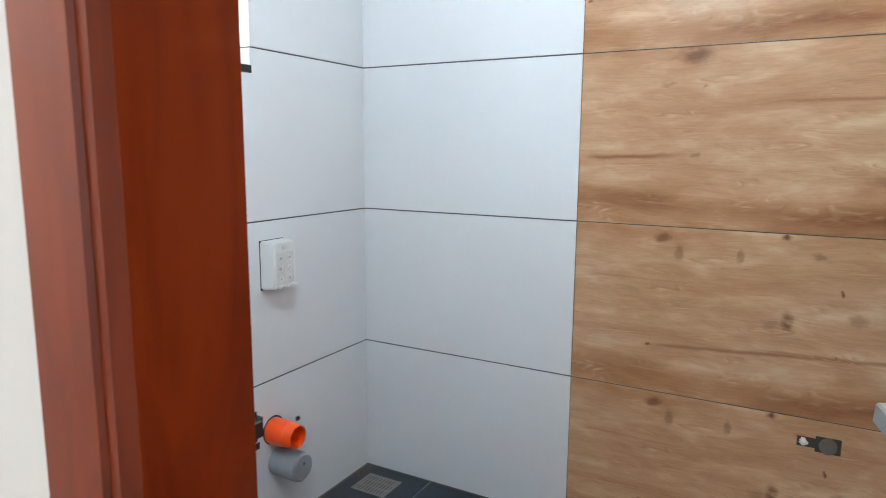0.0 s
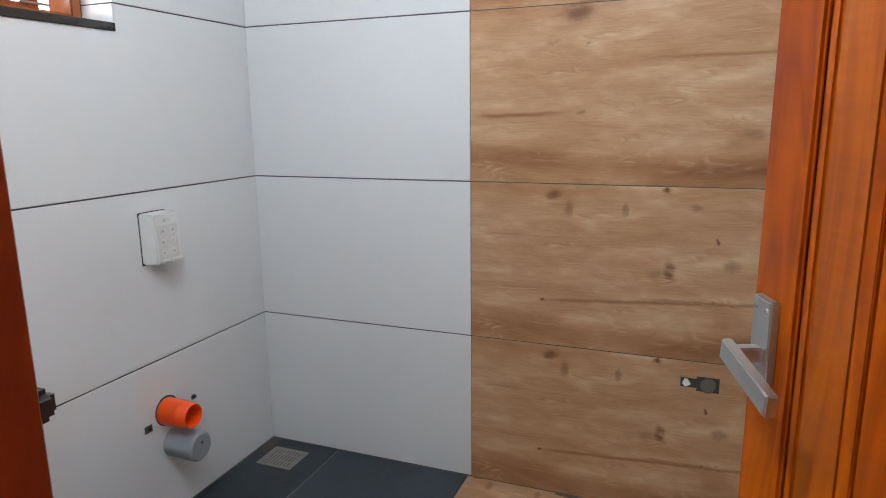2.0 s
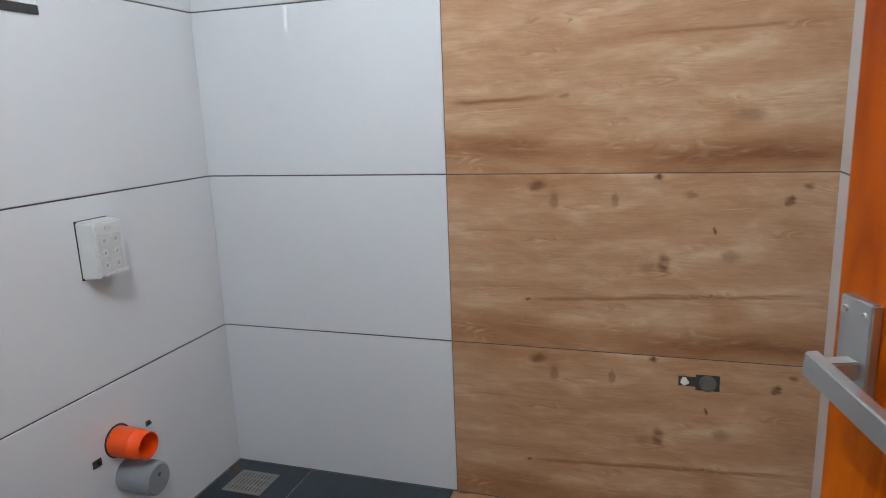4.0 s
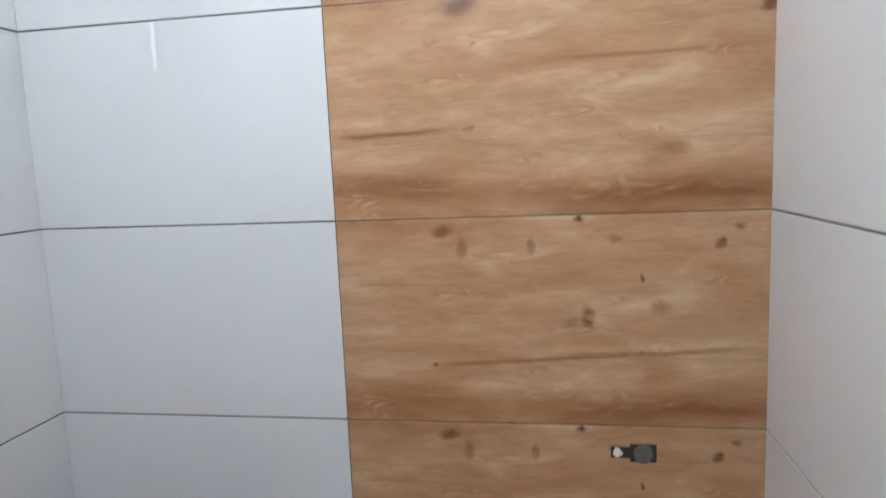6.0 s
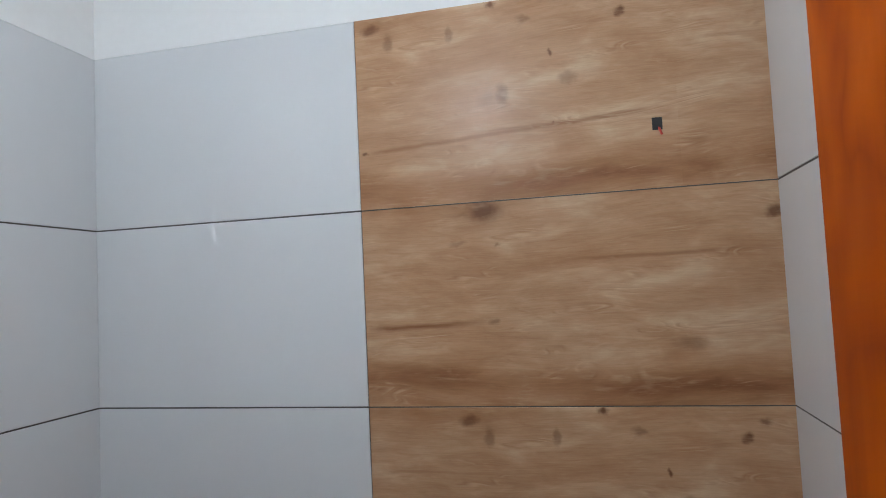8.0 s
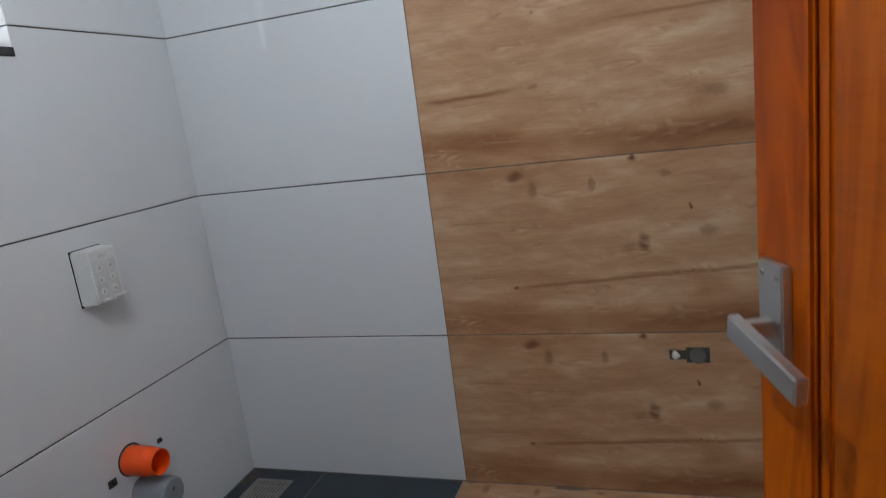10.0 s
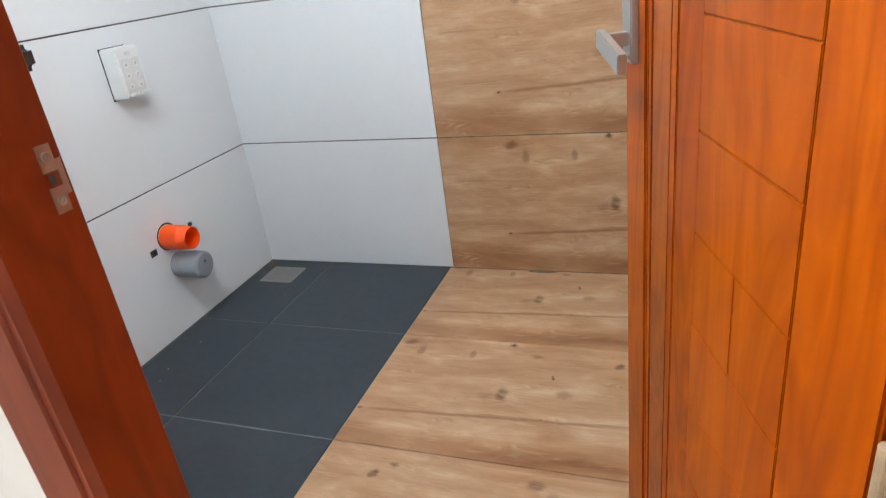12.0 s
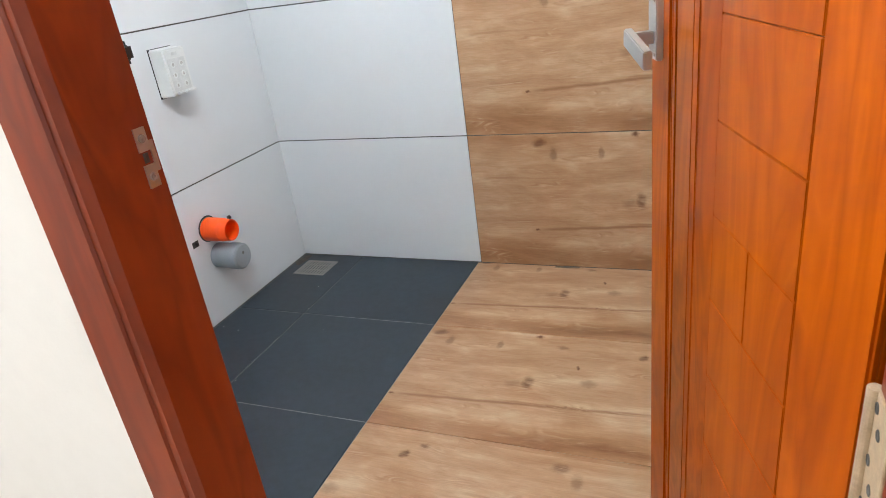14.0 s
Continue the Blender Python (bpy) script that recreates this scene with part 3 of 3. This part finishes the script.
# ---- window ----
win = group("window_1", "small wooden window with bright glass in a tiled reveal", "window", "structure")
wx0, wx1 = -0.232, -0.132


def bar(name, y0, y1, z0, z1, x0=wx0, x1=wx1, mat=None, bev=0.004):
    return part(name, box(bmesh.new(), x0, x1, y0, y1, z0, z1, bev, 2), mat or M_WINWOOD, win)


SILL_TOP = WIN_Z0 + 0.026
FY0, FY1 = -1.078, WIN_Y1 - 0.038
bar("frame_post", FY1, WIN_Y1, SILL_TOP, WIN_Z1)
# unseen near post, widened to place the slit whose daylight streaks the tile
bar("frame_post", WIN_Y0, FY0, SILL_TOP, WIN_Z1)
bar("frame_rail", FY0, FY1, WIN_Z1 - 0.045, WIN_Z1)
bar("frame_rail", FY0, FY1, SILL_TOP, SILL_TOP + 0.030)
# casement sash swung a little outwards: daylight shows past both of its stiles
s0, s1 = FY0 + 0.017, FY1 - 0.026
zb, zt = SILL_TOP + 0.020, WIN_Z1 - 0.036
sx0, sx1 = -0.272, -0.236
bar("sash_stile", s0, s0 + 0.042, zb, zt, sx0, sx1)
bar("sash_stile", s1 - 0.042, s1, zb, zt, sx0, sx1)
bar("sash_rail", s0 + 0.042, s1 - 0.042, zb, zb + 0.042, sx0, sx1)
bar("sash_rail", s0 + 0.042, s1 - 0.042, zt - 0.042, zt, sx0, sx1)
pane = part("pane", box(bmesh.new(), -0.257, -0.252, s0 + 0.038, s1 - 0.038, zb + 0.038, zt - 0.038), M_GLASS, win, "bright frosted window pane")
pane.visible_shadow = False
# unseen stops added at the slit's ends to shorten its reflected streak
for z0, z1 in ((SILL_TOP + 0.026, 1.845), (2.055, WIN_Z1 - 0.042)):
    part("slit_stop", box(bmesh.new(), -0.250, -0.2325, FY0 - 0.001, s0 + 0.001, z0, z1, 0.002, 1), M_HINGE, win, "unseen brass stop added to shorten the daylight slit")
# pair of slim steel stay rods and the latch across the gap
for z in (1.802, 1.868):
    bm = bmesh.new()
    lathe(bm, [(0, 0), (0.004, 0), (0.004, 0.10), (0, 0.10)], pose(-0.228, s1 - 0.075, z, -90, 0, 0), 12)
    smooth(part("stay_rod", bm, M_STEEL, win, "slim steel window stay"))
part("latch", box(bmesh.new(), -0.176, -0.150, FY1 - 0.0105, FY1 + 0.001, 1.935, 1.950, 0.002, 1), M_STEEL, win, "small steel window latch")
part("sill", box(bmesh.new(), wx1, 0.006, WIN_Y0, WIN_Y1, WIN_Z0, SILL_TOP, 0.002, 1), M_GRANITE, win, "black granite window sill")
part("sill_bed", box(bmesh.new(), wx0, wx1, WIN_Y0, WIN_Y1, WIN_Z0, SILL_TOP), M_WINWOOD, win)
# tiled reveal
for z0, z1 in ((SILL_TOP, 1.8 - 0.002), (1.8 + 0.002, WIN_Z1)):
    part("reveal_tile", box(bmesh.new(), wx1, -0.0005, WIN_Y1, WIN_Y1 + 0.008, z0, z1), M_WHITE, win)
    part("reveal_tile", box(bmesh.new(), wx1, -0.0005, WIN_Y0 - 0.008, WIN_Y0, z0, z1), M_WHITE, win)
part("reveal_tile", box(bmesh.new(), wx1, -0.0005, WIN_Y0, WIN_Y1, WIN_Z1, WIN_Z1 + 0.008), M_WHITE, win)

# ---- things on the tiled walls ----
# plastic box of the concealed cistern
bx = tagged(new("cistern_box"), "milky plastic flush-valve cover box set in the tiled wall", "plastic box")
BY0, BY1, BZ0, BZ1, BP = -0.643, -0.523, 0.949, 1.129, 0.066
bm = box(bmesh.new(), -0.002, BP, BY0 + 0.0015, BY1, BZ0 + 0.002, BZ1 - 0.0005)
for v in bm.verts:
    if v.co.x > 0.01:
        v.co.z += -0.004 if v.co.z > 1.0 else 0.006
        v.co.y += 0.004 if v.co.y < -0.6 else -0.002
bmesh.ops.bevel(bm, geom=list(bm.edges), offset=0.005, segments=3, affect="EDGES")
smooth(part("body", bm, M_BOX, bx), 40)
# black sheet behind the box paints the shade of the narrow gap
part("gap", box(bmesh.new(), -0.004, 0.0012, BY0 - 0.0004, BY1 + 0.001, BZ0 - 0.0006, BZ1 + 0.0014), M_BLACK, bx, "thin black plate for the shade in the gap")
panel = part("front_panel", box(bmesh.new(), BP - 0.003, BP + 0.0014, BY0 + 0.014, BY1 - 0.016, BZ0 + 0.022, BZ1 - 0.040, 0.0012, 1), M_BOXMARK, bx, "greyish moulded front panel")
# two columns of moulded rings with plaster caught in them
random.seed(4)
for i in range(2):
    for j in range(3):
        cy, cz = BY0 + 0.036 + 0.044 * i, BZ0 + 0.044 + 0.037 * j
        ring = [(0.0060, 0), (0.0062, 0.0025), (0.0085, 0.0035), (0.0105, 0.0025), (0.0110, 0)]
        smooth(part("ring", lathe(bmesh.new(), ring, pose(BP + 0.0008, cy, cz, 0, 90, 0), 20), M_BOX, panel), 40)
        bm = bmesh.new()
        bmesh.ops.create_icosphere(bm, subdivisions=2, radius=1.0)
        q = random.random() * 9
        for v in bm.verts:
            k = 1 + 0.5 * noise.noise(v.co * 1.7 + Vector((q, i, j)))
            v.co = Vector((v.co.x * 0.0025 * k, v.co.y * 0.008 * k, v.co.z * 0.008 * k))
        bmesh.ops.translate(bm, verts=bm.verts, vec=(BP + 0.0015, cy + random.uniform(-0.004, 0.004), cz + random.uniform(-0.004, 0.004)))
        smooth(part("plaster_smear", bm, M_SMEAR, panel), 60)
part("tab", box(bmesh.new(), BP - 0.003, BP + 0.003, BY0 + 0.045, BY0 + 0.070, BZ1 - 0.030, BZ1 - 0.018, 0.001, 1), M_BOXMARK, bx)
for y0, y1 in ((BY0 + 0.022, BY0 + 0.050), (BY0 + 0.062, BY1 - 0.004)):
    part("lip", box(bmesh.new(), BP - 0.004, BP + 0.011, y0, y1, BZ0 + 0.010, BZ0 + 0.021, 0.003, 2), M_BOX, bx)

# orange stopper over the water outlet
bm = bmesh.new()
lathe(bm, [(0.030, 0.012), (0.046, 0.0), (0.0500, 0.0), (0.0495, 0.05), (0.0485, 0.078), (0.0465, 0.081), (0.0440, 0.119), (0.0428, 0.121), (0.0405, 0.119), (0.0398, 0.040), (0, 0.038)], pose(0.001, -0.602, 0.400, 0, 90, 0), 40)
cup = smooth(part("pipe_stopper", bm, M_ORANGE), 30)
tagged(cup, "bright orange plastic pipe stopper on the wall", "pipe stopper")
bm = bmesh.new()
lathe(bm, [(0.0490, -0.007), (0.0560, -0.007), (0.0556, 0.0008), (0.0490, 0.0008)], pose(0, -0.603, 0.403, 0, 90, 0), 32)
tagged(part("pipe_hole", bm, M_HOLE), "dark rough hole edge in the white tile", "hole")
# grey soil pipe with a domed cap
bm = bmesh.new()
lathe(bm, [(0.0535, -0.004), (0.0540, 0.070), (0.0565, 0.072), (0.0565, 0.108), (0.0545, 0.120), (0.047, 0.127), (0.0, 0.130)], pose(0.001, -0.584, 0.273, 0, 90, 0), 40)
pipe = smooth(part("soil_pipe", bm, M_GREY), 30)
tagged(pipe, "grey plastic soil pipe with a closed end", "pipe")
part("cap_mark", lathe(bmesh.new(), [(0, 0.0006), (0.006, 0.0006), (0.007, 0)], pose(0.1308, -0.584, 0.29, 0, 90, 0), 12), M_PLUG, pipe)
# small square cut-outs with raw edges: thin plates, the holes' shade in their colour
for y, zc, w, h in ((-0.694, 0.371, 0.034, 0.026), (-0.470, 0.398, 0.020, 0.018)):
    bm = bmesh.new()
    box(bm, -0.003, 0.0014, y - w / 2, y + w / 2, zc - h / 2, zc + h / 2)
    ob = tagged(part("bolt_hole", bm, M_HOLE), "small square bolt hole in white tile, its shade painted dark", "hole")
    part("bolt", lathe(bmesh.new(), [(0.007, 0.0), (0.006, 0.006), (0, 0.007)], pose(0.001, y + 0.004, zc, 0, 90, 0), 10), M_BLACK, ob)

# water point in the wood-look wall: cut-out with a round cap and a blob of sealant
wp = tagged(new("water_point"), "rough cut-out with grey capped pipe in wood-look tile", "water point")
# shallow mortar plate; the shade of the deep cut-out is in its colour
part("recess", box(bmesh.new(), 1.734, 1.858, 0.0014, 0.0022, 0.4935, 0.5465), M_MORTAR_SHADED, wp, "raw mortar with the recess's shade in its colour")
for z0, z1 in ((0.538, 0.5470), (0.4930, 0.504)):
    chip = part("chip", box(bmesh.new(), 1.7335 - W_SPLIT, 1.786 - W_SPLIT, z0 - ROW, z1 - ROW, 0.0011, 0.0027), M_PRINT_A, wp)
    chip.matrix_world = Matrix(((1, 0, 0, W_SPLIT), (0, 0, -1, 0.003), (0, 1, 0, ROW), (0, 0, 0, 1)))
bm = bmesh.new()
lathe(bm, [(0.0265, -0.006), (0.0265, 0.006), (0.0245, 0.0085), (0.0215, 0.0085), (0.0205, 0.0055), (0.010, 0.0055), (0, 0.006)], pose(1.822, 0.0, 0.519, 90, 0, 0), 28)
smooth(part("cap", bm, M_PLUG, wp, "round dusty grey cap"))
bm = bmesh.new()
bmesh.ops.create_icosphere(bm, subdivisions=3, radius=1.0)
for v in bm.verts:
    k = 1 + 0.6 * noise.noise(v.co * 2.6)
    v.co = Vector((v.co.x * 0.012 * k + 1.752, v.co.y * 0.006 + 0.001, v.co.z * 0.013 * k + 0.520))
smooth(part("sealant", bm, M_WHITEBLOB, wp, "blob of white sealant"), 60)

# small electric outlet hole high on the wood-look wall
eh = tagged(new("wire_hole"), "small square hole, shade painted black, with a red wire end", "hole")
# flat black plate: the hole's shade is put into its colour
part("recess", box(bmesh.new(), 1.835, 1.861, 0.0014, 0.0022, 1.965, 1.999), M_BLACK, eh)
bm = bmesh.new()
lathe(bm, [(0.0035, 0), (0.0035, 0.03), (0, 0.031)], pose(1.852, 0.005, 1.972, 140, 0, 15), 10)
smooth(part("wire", bm, M_RED, eh, "red wire end"))

# ---- drain ----
dr = tagged(new("floor_drain"), "square steel grate drain in the charcoal floor", "floor drain")
DX0, DX1, DY0, DY1 = 0.066, 0.236, -0.220, -0.072
bm = bmesh.new()
for b in ((DX0, DX1, DY0, DY0 + 0.014), (DX0, DX1, DY1 - 0.014, DY1), (DX0, DX0 + 0.014, DY0 + 0.014, DY1 - 0.014), (DX1 - 0.014, DX1, DY0 + 0.014, DY1 - 0.014)):
    box(bm, *b, -0.004, 0.0025, 0.0006)
part("rim", bm, M_GRATE, dr)
part("pit", box(bmesh.new(), DX0 + 0.012, DX1 - 0.012, DY0 + 0.012, DY1 - 0.012, -0.004, 0.0006), M_PLUG, dr)
for i in range(9):
    x = DX0 + 0.014 + (DX1 - DX0 - 0.028) * (i + 0.5) / 9
    part("grate_bar", box(bmesh.new(), x - 0.0048, x + 0.0048, DY0 + 0.013, DY1 - 0.013, 0.0004, 0.0022, 0.0005), M_GRATE, dr)
for i in range(2):
    y = DY0 + (DY1 - DY0) * (i + 1) / 3
    part("grate_bar", box(bmesh.new(), DX0 + 0.013, DX1 - 0.013, y - 0.004, y + 0.004, 0.0005, 0.0024, 0.0005), M_GRATE, dr)

# crumbs of plaster and dust left on the charcoal tiles
random.seed(11)
bm = bmesh.new()
for i in range(16):
    x, y, k = 0.02 + 0.5 * random.random() ** 2, -random.uniform(0.05, 1.6), random.uniform(0.0009, 0.0024)
    q = bmesh.ops.create_icosphere(bm, subdivisions=1, radius=k)["verts"]
    for v in q:
        v.co = Vector((v.co.x * random.uniform(0.7, 1.4) + x, v.co.y * random.uniform(0.7, 1.4) + y, v.co.z * 0.6 + k * 0.5))
tagged(part("plaster_crumbs", bm, M_WHITEBLOB), "scattered pale plaster crumbs on the charcoal floor", "crumbs", "", "stuff")



# dried mortar in the corner by the drain, a dark patch at the wood-look wall's foot
def smear(x, y, rx, ry, mat, label, seed):
    bm = bmesh.new()
    n = 28
    top, low = [], []
    for i in range(n):
        a = i * math.tau / n
        k = 1 + 0.45 * noise.noise(Vector((math.cos(a) * 1.6, math.sin(a) * 1.6, seed)))
        px, py = x + rx * k * math.cos(a), min(y + ry * k * math.sin(a), -0.0006)
        low.append(bm.verts.new((max(px, 0.0006), py, -0.0004)))
        top.append(bm.verts.new((max(x + (px - x) * 0.9, 0.0012), y + (py - y) * 0.9, 0.0007)))
    mid = bm.verts.new((x, y, 0.0011))
    for i in range(n):
        j = (i + 1) % n
        bm.faces.new((low[i], low[j], top[j], top[i]))
        bm.faces.new((top[i], top[j], mid))
    return tagged(smooth(part("floor_smear", bm, mat), 60), label, "mortar smear")


M_DRIED = simple("dried_brown_mortar", (0.10, 0.082, 0.068), 0.9, 0.45, 40.0, bump_s=0.4, bump_scale=150.0)
M_FOOT_PATCH = simple("dark_foot_patch", (0.15, 0.11, 0.08), 0.8, 0.4, 50.0)
smear(0.030, -0.070, 0.026, 0.062, M_DRIED, "thin brown dried mortar smear beside the floor drain", 1.0)
smear(1.36, -0.010, 0.070, 0.009, M_FOOT_PATCH, "dark patch along the foot of wood-look wall", 5.0)

# ---- lamps ----
wl = tagged(new("wall_lamp"), "bare round bulb lamp on the wall above the doorway", "lamp")
part("holder", lathe(bmesh.new(), [(0, 0), (0.032, 0), (0.032, 0.012), (0.020, 0.020), (0.018, 0.060), (0.0, 0.060)], pose(*BULB_AT, -90, 0, 0), 24), M_BOX, wl)
part("bulb_body", lathe(bmesh.new(), [(0.0, 0.059), (0.015, 0.059), (0.021, 0.070), (0.031, 0.094), (0.0335, 0.108), (0.0, 0.108)], pose(*BULB_AT, -90, 0, 0), 24), M_BOX, wl, "white plastic bulb body")
smooth(part("bulb", lathe(bmesh.new(), [(0.033, 0.1085), (0.0315, 0.120), (0.026, 0.132), (0.016, 0.141), (0.0, 0.145)], pose(*BULB_AT, -90, 0, 0), 24), M_GLOW, wl, "lit white bulb"))
# unseen glowing panel added to light the hall and the door's hinge side
hp = tagged(new("hall_fill_panel"), "unseen glowing fill panel added on the hall ceiling", "lamp")
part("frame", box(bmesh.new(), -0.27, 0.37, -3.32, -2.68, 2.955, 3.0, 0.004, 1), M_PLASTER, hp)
M_FILL_PANEL, pn, pl, pp = material("fill_panel_glow")
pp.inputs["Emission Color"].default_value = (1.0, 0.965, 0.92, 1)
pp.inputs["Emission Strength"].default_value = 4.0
part("diffuser", box(bmesh.new(), -0.24, 0.34, -3.29, -2.71, 2.948, 2.9545), M_FILL_PANEL, hp)

# ---- tiles ----
# back wall: local x along +x, local y up, face towards the room (-y)
BM = Matrix(((1, 0, 0, 0), (0, 0, -1, TILE_T), (0, 1, 0, 0), (0, 0, 0, 1)))
g = JOINT / 2


def wood_outline(z0, z1):
    k = 0.0017
    return [(W_SPLIT, z0 + k), (W_ROOM + 0.002, z0 + k), (W_ROOM + 0.002, z1 - k), (W_SPLIT, z1 - k)]


for i in range(4):
    z0, z1 = i * ROW, (i + 1) * ROW + (JOINT / 2 if i == 3 else 0)
    tile(wall_back, BM, [(-0.002, z0 + g), (W_SPLIT - g, z0 + g), (W_SPLIT - g, z1 - g), (-0.002, z1 - g)], M_WHITE)
    if i == 2:
        tile(wall_back, BM, wood_outline(z0, z1), M_PRINT_B, (W_SPLIT, z1))
    else:
        tile(wall_back, BM, wood_outline(z0, z1), M_PRINT_A, (0.705 if i == 3 else W_SPLIT, z1),
             (1.733, 1.859, 0.4925, 0.5475) if i == 0 else (1.834, 1.862, 1.964, 2.000) if i == 3 else None)
# left wall: local x along -y, face towards +x
LM = Matrix(((0, 0, 1, -TILE_T), (-1, 0, 0, 0), (0, 1, 0, 0), (0, 0, 0, 1)))
g = JOINT / 2
for i in range(4):
    z0, z1 = i * ROW, (i + 1) * ROW + (JOINT / 2 if i == 3 else 0)
    if i == 2:
        o = [(0.0, z0 + g), (1.2 - g, z0 + g), (1.2 - g, WIN_Z0), (-WIN_Y1, WIN_Z0), (-WIN_Y1, z1 - g), (0.0, z1 - g)]
    elif i == 3:
        o = [(0.0, z0 + g), (-WIN_Y1, z0 + g), (-WIN_Y1, WIN_Z1), (1.2 - g, WIN_Z1), (1.2 - g, z1 - g), (0.0, z1 - g)]
    else:
        o = [(0.0, z0 + g), (1.2 - g, z0 + g), (1.2 - g, z1 - g), (0.0, z1 - g)]
    tile(wall_left, LM, o, M_WHITE)
    tile(wall_left, LM, rect(1.2, D_ROOM, z0, z1), M_WHITE)
part("joint_bed", box(bmesh.new(), W_SPLIT - JOINT * 0.6, W_ROOM + 0.004, TILE_T - 0.0005, TILE_T - 0.0001, 0.0, H_TILE), M_GROUT, wall_back, "dark grey grout between wood-look tiles")
# right wall: local x along +y, face towards -x
RM = Matrix(((0, 0, -1, W_ROOM + TILE_T), (1, 0, 0, -D_ROOM), (0, 1, 0, 0), (0, 0, 0, 1)))
for i in range(4):
    tile(wall_right, RM, rect(0, 0.8, i * ROW, (i + 1) * ROW), M_WHITE)
    tile(wall_right, RM, [(0.8 + g, i * ROW + g), (2.0, i * ROW + g), (2.0, (i + 1) * ROW - g), (0.8 + g, (i + 1) * ROW - g)], M_WHITE)
# room side of the door wall: local x along -x, face towards +y
OM = Matrix(((-1, 0, 0, DOOR_X0), (0, 0, 1, -D_ROOM - TILE_T), (0, 1, 0, 0), (0, 0, 0, 1)))
for i in range(4):
    tile(wall_door, OM, rect(0.004, 0.7, i * ROW, (i + 1) * ROW), M_WHITE)
    tile(wall_door, OM, rect(0.7, DOOR_X0, i * ROW, (i + 1) * ROW), M_WHITE)
tile(wall_door, OM, rect(DOOR_X0 - W_ROOM, 0.0, DOOR_TOP + 0.004, H_TILE), M_WHITE)
# floor: charcoal strip beside the left wall, wood-look tiles in the rest
FJ = 0.0042
rows = [0.0, -0.558, -1.150, -1.748, -D_ROOM - WALL_T + 0.004]
for a, b in zip(rows, rows[1:]):
    tile(floor, FM, rect(0.001, 0.342, b, a, FJ / 2), M_DARK)
    tile(floor, FM, rect(0.342, 0.948, b, a, FJ / 2), M_DARK)
for y in rows[1:-1]:
    for x0, x1 in ((0.003, 0.341), (0.343, 0.946)):
        part("grout_strip", box(bmesh.new(), x0, x1, y - FJ / 2 + 0.0003, y + FJ / 2 - 0.0003, -TILE_T - 0.001, -0.0010), M_GROUT_DARK, floor, "dirty charcoal grout")
for (a, b), (ox, oy), mt in zip(zip(rows, rows[1:]), ((0.685, 0.042), (0.685, -0.566), (0.069, -1.170), (0.4, -1.748)), (M_PRINT_A, M_PRINT_A, M_PRINT_A, M_PRINT_B)):
    tile(floor, FM, rect(0.948, W_ROOM, b, a, 0.0012), mt, (ox, oy))
